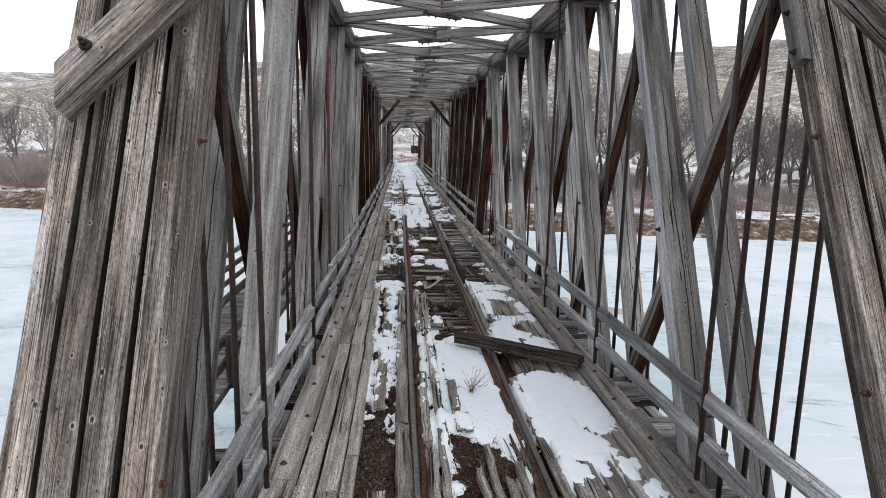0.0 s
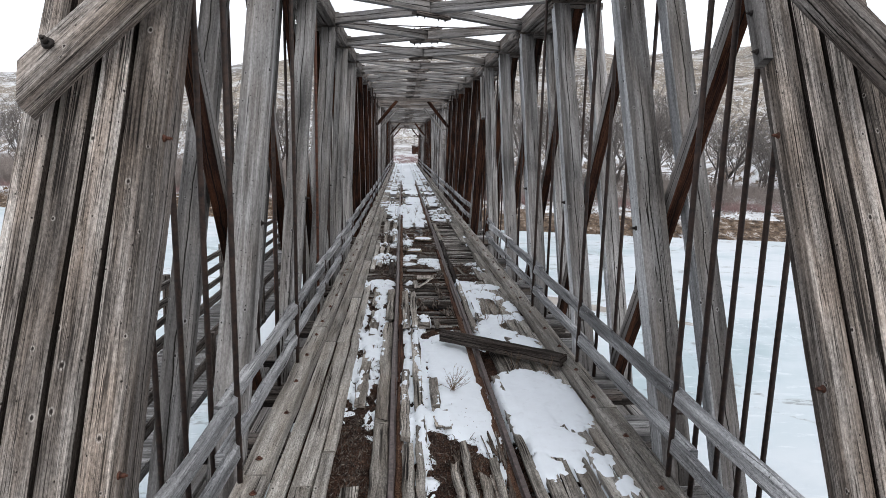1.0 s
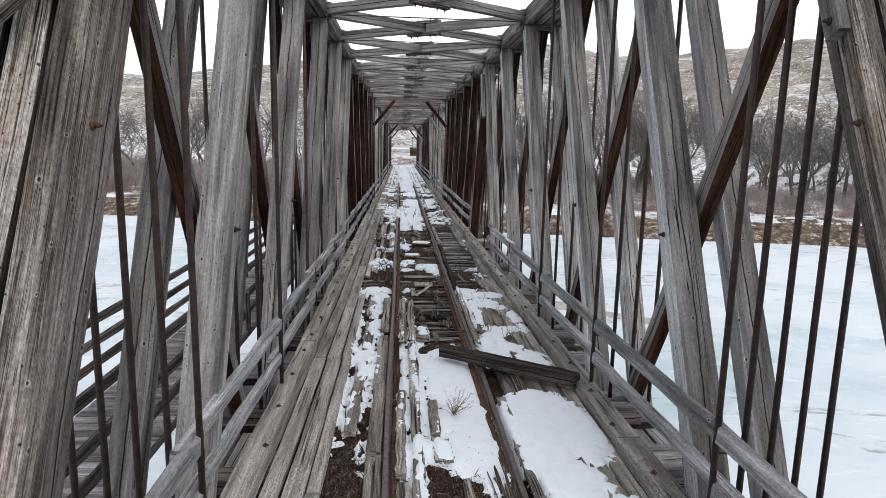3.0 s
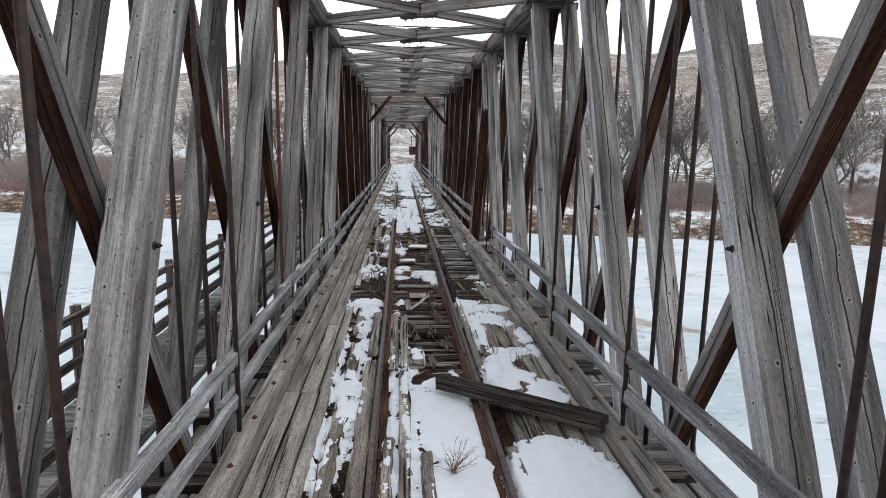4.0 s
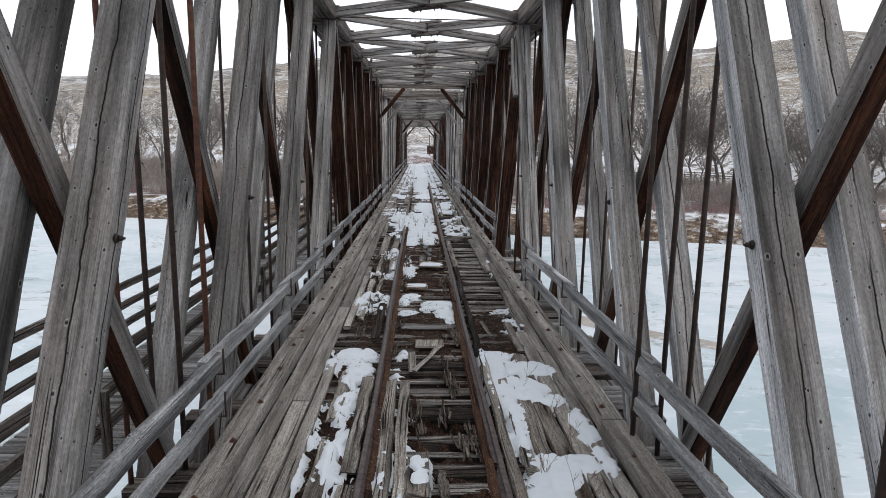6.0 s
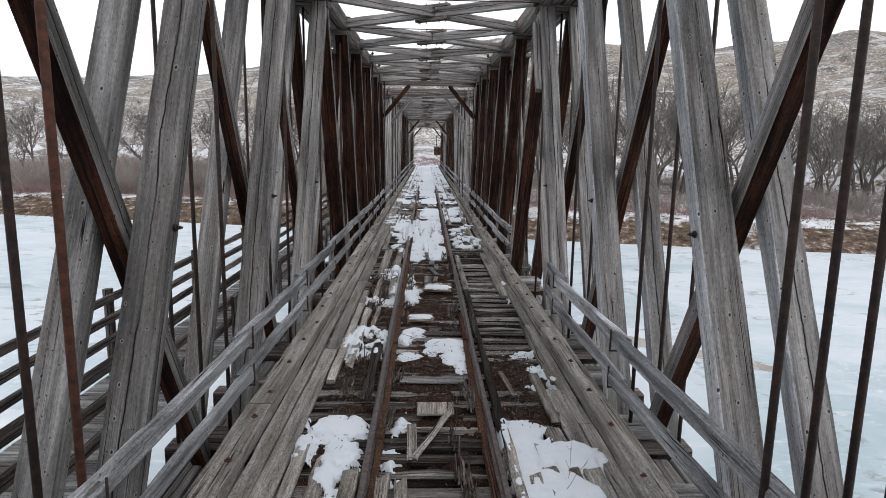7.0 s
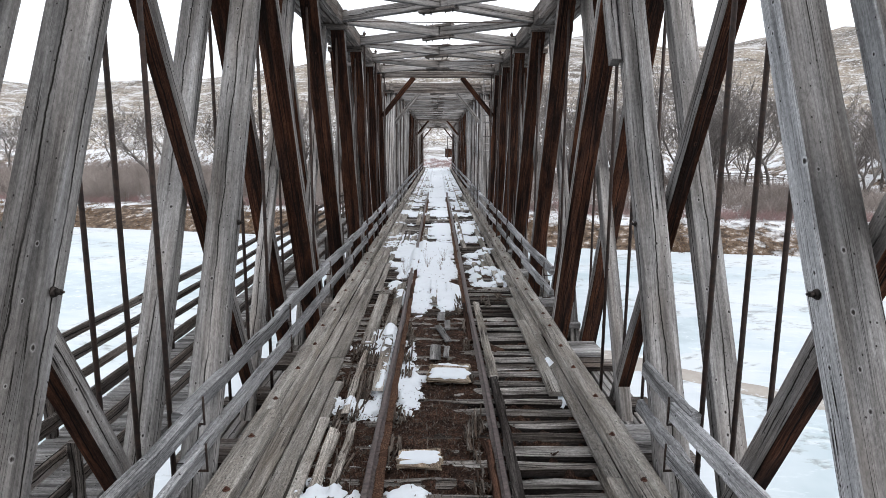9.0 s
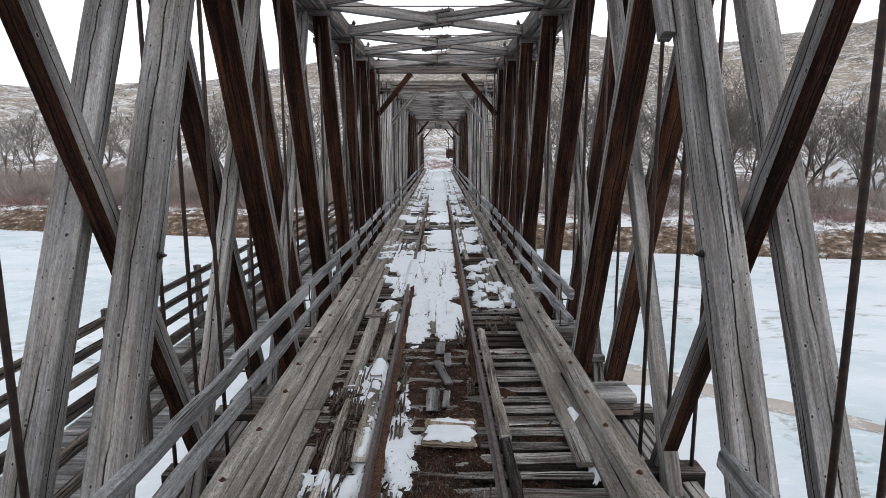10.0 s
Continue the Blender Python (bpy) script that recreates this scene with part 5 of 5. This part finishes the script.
def build_loose_things():
    fb = thing("fallen_beam", "dark weathered beam lying across a rail and the curb", "timber beam", (1.15, 10.5, 0.1))
    beam("timber", fb, (0.16, 11.45, 0.105), (2.1, 9.8, 0.19), 0.22, 0.19, (DARKBEAM,), segs=8, ragged=0.03, chamfer=0.02)
    for x, y, ln, w, turn in ((0.09, 27.85, 0.6, 0.17, 88), (0.22, 27.25, 0.62, 0.11, 90), (0.12, 26.62, 1.1, 0.14, 101), (-0.03, 25.48, 0.8, 0.2, 90), (0.17, 25.5, 0.6, 0.1, 88)):
        board("loose_board", "pale short board lying between the rails", x, y, -0.045, ln, w, 0.025, turn, WALKWOOD)
    board("loose_board", "grey split board leaning across the ties", 0.0, 16.5, -0.02, 1.3, 0.09, 0.03, 70, OLDPLANK)
    board("loose_board", "short grey board beside the ties", -0.25, 16.3, -0.03, 0.9, 0.12, 0.03, 92, OLDPLANK)
    board("loose_board", "grey board end resting on ties", 0.05, 17.25, -0.03, 0.35, 0.5, 0.03, 90, OLDPLANK)
    board("loose_board", "long loose lath on the brown rot", 1.15, 18.2, -0.03, 0.9, 0.07, 0.025, 96, OLDPLANK)
    board("loose_board", "pale tie board between the rails", 0.02, 18.35, -0.06, 1.0, 0.22, 0.04, 0, WALKWOOD)
    for x, y, ln, w, turn, what in ((0.2, 24.36, 0.68, 0.66, 84, "frayed tan panel under a cap of snow"), (-0.2, 21.58, 0.32, 0.5, 92, "small frayed tan panel with snow on it")):
        slab = thing("panel_board", what, "board", (x, y, -0.01), "loose boards")
        m = pose(x, y, 0.0, 0, 0, turn)
        bm, uvl = new_bm()
        add_timber(bm, uvl, m @ Matrix.Translation((-ln / 2, 0, 0)), ln, w, 0.035, random.Random(ln), 0.012, 12, 0.018, ragged=0.06)
        part("panel", bm, PANEL_MAT, slab)
        bm = bmesh.new()
        rings, n = [], 44
        for k, (s, z) in enumerate(((0.95, 0.016), (0.9, 0.036), (0.72, 0.046), (0.3, 0.05))):
            ring = []
            for i in range(n):
                a = 2 * math.pi * i / n
                c, d = math.cos(a), math.sin(a)
                q = 1.0 / max(abs(c), abs(d)) ** 0.75
                wob = 1 + 0.26 * noise.noise(Vector((c * 2.2, d * 2.2, x))) + 0.16 * noise.noise(Vector((c * 6, d * 6, x)))
                ring.append(bm.verts.new(m @ Vector((c * q * s * wob * ln / 2, d * q * s * wob * w / 2, z))))
            rings.append(ring)
        for p, q in zip(rings, rings[1:]):
            for i in range(n):
                bm.faces.new((p[i], p[(i + 1) % n], q[(i + 1) % n], q[i])).smooth = True
        bm.faces.new(rings[-1])
        part("snow_cap", bm, SNOW, slab, "melting snow cap")
    for i, (x, y, h, n) in enumerate(((0.17, 9.15, 0.42, 26), (1.3, 9.9, 0.5, 4), (1.75, 9.6, 0.55, 5), (1.35, 15.3, 0.5, 2), (1.55, 14.2, 0.6, 3), (1.2, 12.9, 0.5, 7), (1.6, 13.4, 0.5, 5), (1.45, 12.2, 0.55, 9), (-0.95, 32.3, 0.6, 7), (-0.3, 33.4, 0.55, 8), (0.1, 33.0, 0.5, 6), (0.2, 34.5, 0.5, 8))):
        build_weed(x, y, h, n, i, 0.75 if n > 20 else 0.28)


def build_weed(x, y, h, n, seed, spread=0.28):
    rnd = random.Random(300 + seed)
    wd = thing("dry_weed", "dry brown weed stalks standing in the snow", "weed", (x, y, 0.02), "weeds on the deck")
    bm = bmesh.new()
    for _ in range(n):
        a = Vector((x + rnd.gauss(0, 0.025), y + rnd.gauss(0, 0.025), -0.05))
        d = Vector((rnd.gauss(0, spread), rnd.gauss(0, spread), 1)).normalized()
        ln = h * rnd.uniform(0.5, 1.1)
        for s in range(3):
            b = a + d * ln / 3
            add_tube(bm, a, b, 0.003 - 0.0007 * s, 3, caps=False)
            for _ in range(2):
                t = a.lerp(b, rnd.random())
                e = (d + Vector((rnd.gauss(0, 0.6), rnd.gauss(0, 0.6), 0.1))).normalized()
                add_tube(bm, t, t + e * ln * rnd.uniform(0.08, 0.22), 0.0018, 3, caps=False)
            a, d = b, (d + Vector((rnd.gauss(0, 0.15), rnd.gauss(0, 0.15), 0))).normalized()
    part("stalk_clump", bm, STALK, wd)


SPLINTER = wood("splinter_wood", (0.035, 0.026, 0.022), (0.11, 0.088, 0.073), (0.29, 0.265, 0.24), (0.09, 0.055, 0.038), 0.5, knots=0.0)
STALK = twig_material("weed_stalk", (0.10, 0.06, 0.04), (0.20, 0.14, 0.09))
PANEL_MAT = wood("frayed_panel", (0.28, 0.21, 0.15), (0.44, 0.36, 0.28), (0.58, 0.50, 0.42), (0.36, 0.25, 0.16), 0.5, knots=False)

# ---- trees and brush beyond the river ----


def brush_mesh(seed, mat, h, spread, count, r=0.012):
    """A leafless bush: many thin forked stems from one root."""
    rnd = random.Random(seed)
    bm = bmesh.new()
    for _ in range(count):
        a = Vector((rnd.gauss(0, spread * 0.28), rnd.gauss(0, spread * 0.28), 0))
        d = Vector((rnd.gauss(0, 0.6), rnd.gauss(0, 0.6), 1)).normalized()
        ln = h * rnd.uniform(0.45, 1.1)
        b = a + d * ln * 0.55
        add_tube(bm, a, b, r, 3, r * 0.7, caps=False)
        for _ in range(3):
            e = (d + Vector((rnd.gauss(0, 0.4), rnd.gauss(0, 0.4), 0.15))).normalized()
            s = a.lerp(b, rnd.uniform(0.45, 1.0))
            t = s + e * ln * rnd.uniform(0.25, 0.5)
            add_tube(bm, s, t, r * 0.65, 3, r * 0.3, caps=False)
            for _ in range(1):
                g = (e + Vector((rnd.gauss(0, 0.5), rnd.gauss(0, 0.5), 0.1))).normalized()
                q = s.lerp(t, rnd.uniform(0.3, 1.0))
                add_tube(bm, q, q + g * ln * rnd.uniform(0.1, 0.25), r * 0.4, 3, r * 0.2, caps=False)
    return from_bm("brush", bm, mat)


def joined(name, label, category, sources, spots, mat):
    """Many copies of some bushes as one mesh: brush that nobody could count."""
    allv, allf = [], []
    n = 0
    for src, m in spots:
        me = sources[src]
        co = np.empty(len(me.vertices) * 3)
        me.vertices.foreach_get("co", co)
        co = np.c_[co.reshape(-1, 3), np.ones(len(me.vertices))] @ np.array(m).T
        fv = np.empty(len(me.loops), dtype=np.int32)
        me.loops.foreach_get("vertex_index", fv)
        allv.append(co[:, :3])
        allf.append(fv.reshape(-1, 4) + n)
        n += len(me.vertices)
    v, f = np.concatenate(allv), np.concatenate(allf)
    me = bpy.data.meshes.new(name)
    me.from_pydata(v.tolist(), [], f.tolist())
    me.materials.append(mat)
    return tagged(new(name, me), label, category, kind="stuff")


def build_brush():
    rnd = random.Random(31)
    grey = [brush_mesh(400 + i, TWIG, 4.2, 2.4, 22, 0.024) for i in range(4)]
    red = [brush_mesh(420 + i, REDTWIG, 1.6, 1.8, 20, 0.022) for i in range(3)]
    tuft = [brush_mesh(440 + i, STRAW, 0.55, 1.4, 10, 0.026) for i in range(3)]

    def spots(sources, count, near, far, lo, hi, x0=-118, x1=102, west=1.0):
        out = []
        for _ in range(count):
            x = rnd.uniform(x0, x1)
            y = far_bank(x) + near + (far - near) * rnd.random() ** 1.3
            if abs(x) < 5.5 and y < 165:
                continue
            clump = noise.noise(Vector((x * 0.09, y * 0.09, 5.0))) + 0.5 * noise.noise(Vector((x * 0.31, y * 0.31, 1.0)))
            if clump < -0.32:
                continue
            s = rnd.uniform(lo, hi) * (west if x < -6 else 1.0) * (0.85 + 0.7 * clump)
            out.append((rnd.randrange(len(sources)), Matrix.Translation((x, y, land_height(x, y) - 0.05)) @ pose(0, 0, 0, 0, 0, rnd.uniform(0, 360)) @ Matrix.Diagonal((s, s, s * rnd.uniform(0.85, 1.15), 1))))
        return out

    joined("willow_brush", "dense grey leafless brush along the far bank", "brush", grey, spots(grey, 1900, 12, 66, 0.65, 1.3, west=1.4) + spots(grey, 420, 16, 100, 0.8, 1.4, x0=-135, x1=-8), TWIG)
    joined("red_brush", "low reddish osier brush near the far bank", "brush", red, spots(red, 620, 10, 17, 0.8, 1.4), REDTWIG)
    joined("bank_grass", "dry tawny grass tufts on the cut bank", "dry grass", tuft, spots(tuft, 1100, 0.5, 9, 0.7, 1.5), STRAW)
    bed_spots = [(rnd.randrange(3), Matrix.Translation((x, y, land_height(x, y) - 0.05)) @ pose(0, 0, 0, 0, 0, rnd.uniform(0, 360)) @ Matrix.Diagonal((0.7, 0.7, rnd.uniform(0.3, 0.6), 1))) for x, y in ((rnd.uniform(-4.5, 4.5), rnd.uniform(126, 143)) for _ in range(60))]
    joined("track_brush", "low reddish brush grown over the track bed", "brush", red, bed_spots, REDTWIG)
    for me in (*grey, *red, *tuft):
        bpy.data.meshes.remove(me)


def tree_meshes(seed):
    """A bare cottonwood: a tapered trunk, and limbs that fork down to fine twigs."""
    rnd = random.Random(seed)
    trunk, crown = bmesh.new(), bmesh.new()

    def grow(a, d, ln, r, depth):
        b = a
        r = max(r, 0.014)
        steps = 3 if depth < 2 else 2
        for s in range(steps):
            d = (d + Vector((rnd.gauss(0, 0.16), rnd.gauss(0, 0.16), 0.05))).normalized()
            e = b + d * ln / steps
            add_tube(trunk if depth == 0 else crown, b, e, r * (1 - 0.3 * s / steps), 6 if depth < 2 else 3, r * (1 - 0.3 * (s + 1) / steps), caps=False)
            b = e
            if depth < 5 and (s or depth) and rnd.random() < 0.6:
                f = (d + Vector((rnd.gauss(0, 0.55), rnd.gauss(0, 0.55), rnd.gauss(0.12, 0.25)))).normalized()
                grow(b, f, ln * rnd.uniform(0.5, 0.75), r * 0.42, depth + 1)
        if depth < 5:
            for _ in range(2 if depth else 3):
                f = (d + Vector((rnd.gauss(0, 0.42), rnd.gauss(0, 0.42), rnd.gauss(0.22, 0.2)))).normalized()
                grow(b, f, ln * rnd.uniform(0.62, 0.88), r * 0.54, depth + 1)

    grow(Vector((0, 0, -0.2)), Vector((rnd.gauss(0, 0.08), rnd.gauss(0, 0.08), 1)).normalized(), 2.5, 0.15, 0)
    return from_bm("trunk", trunk, BARK), from_bm("crown", crown, SPRAY)


def build_trees():
    rnd = random.Random(41)
    kinds = [tree_meshes(500 + i) for i in range(7)]
    for i in range(92):
        if i < 68:
            x = rnd.uniform(12, 110)
            y = far_bank(x) + rnd.uniform(30, 80)
        else:
            x = rnd.uniform(-140, -8)
            y = far_bank(x) + rnd.uniform(26, 80)
        s = rnd.uniform(1.7, 2.7)
        tree = thing("cottonwood_tree", "bare grey cottonwood on the flood plain", "tree", (x, y, land_height(x, y)), "bare trees beyond the river")
        t, c = kinds[rnd.randrange(7)]
        m = pose(0, 0, 0, 0, 0, rnd.uniform(0, 360)) @ Matrix.Diagonal((s, s, s * rnd.uniform(0.85, 1.15), 1))
        link_mesh("trunk", t, tree, m)
        link_mesh("crown", c, tree, m)


build_brush()
build_trees()

# ---- the bridge's far end ----


def build_far_end():
    mast = thing("signal_mast", "dark mast with a short arm beside the track beyond the bridge", "mast", (2.12, 147, 1.2))
    bm = bmesh.new()
    add_tube(bm, (2.12, 147, 0.9), (2.12, 147, 5.9), 0.09, 8, 0.07)
    part("pole", bm, IRON, mast)
    bm = bmesh.new()
    add_tube(bm, (2.0, 147, 5.82), (3.2, 147, 5.82), 0.06, 6)
    part("arm", bm, IRON, mast)
    hut = thing("line_hut", "small dark timber hut beside the track", "hut", (2.9, 151, 1.2))
    for i in range(8):
        beam("wall_board", hut, (1.8 + i * 0.28, 149.9, 1.0), (1.8 + i * 0.28, 149.9, 3.3), 0.27, 0.06, (BROWN,), up=(0, -1, 0), variant=i % 3)
    beam("roof", hut, (1.5, 151.1, 3.45), (4.4, 151.1, 3.45), 2.8, 0.14, (OLDPLANK,))
    for y in (150.05, 152.1):
        for x in (1.8, 3.9):
            beam("post", hut, (x, y, 1.0), (x, y, 3.4), 0.14, 0.14, (BROWN,), up=(0, 1, 0))


build_far_end()


def build_fence():
    """A weathered rail fence on the snowy flat before the hills."""
    fe = thing("rail_fence", "grey timber rail fence on the snowy flat beyond the brush", "fence", (77, 165, land_height(77, 165)))
    pts = [(70 + 2.4 * i, 166 - 0.5 * i) for i in range(7)]
    for x, y in pts:
        z = land_height(x, y)
        beam("post", fe, (x, y, z - 0.3), (x, y, z + 2.1), 0.16, 0.16, (DARKER_GREY,), up=(0, 1, 0))
    for (x0, y0), (x1, y1) in zip(pts, pts[1:]):
        for h in (0.7, 1.3, 1.9):
            beam("rail", fe, (x0, y0 - 0.1, land_height(x0, y0) + h), (x1, y1 - 0.1, land_height(x1, y1) + h), 0.06, 0.14, (DARKER_GREY,))


build_fence()


def build_ladder():
    """A ladder nailed to the end of the second span."""
    ld = thing("ladder", "narrow grey timber ladder fixed to the truss end", "ladder", (2.55, 46.6, 3.0))
    for x in (2.34, 2.72):
        beam("stile", ld, (x, 46.75, 3.2), (x, 46.75, 8.2), 0.06, 0.09, (GREY,), up=(0, 1, 0))
    for i in range(13):
        beam("rung", ld, (2.33, 46.7, 3.45 + 0.36 * i), (2.73, 46.7, 3.45 + 0.36 * i), 0.05, 0.06, (GREY,))


build_ladder()
build_loose_things()
build_debris()
# beyond the rot patches a low dark floor is added, so tie gaps look shaded
rot_sheet("wood_rot", "dark brown rotted wood and earth between the ties", "debris", ROT_NEAR, DIRT, -2.0, 2.0, 2.0, 40.0, 0.036, -0.215, 0.108, 0.75, 2.6, lambda x, y: -0.22 if 1.02 < x and 19.6 < y < 28.2 else 0.45 if y < 11.6 else -0.18, 0.4, 0.016)
build_planks()
snow_sheet("deck_snow", "patches of old melting snow on the deck", SNOW_LEFT + SNOW_CENTRE + SNOW_RIGHT + SNOW_MID + SNOW_FAR, -2.06, 2.06, 5.5, 38.5, 0.022)
snow_sheet("far_deck_snow", "snow that covers most of the deck further on", (), -2.02, 2.02, 36.4, 122.0, 0.05, far_snow, 0.09)
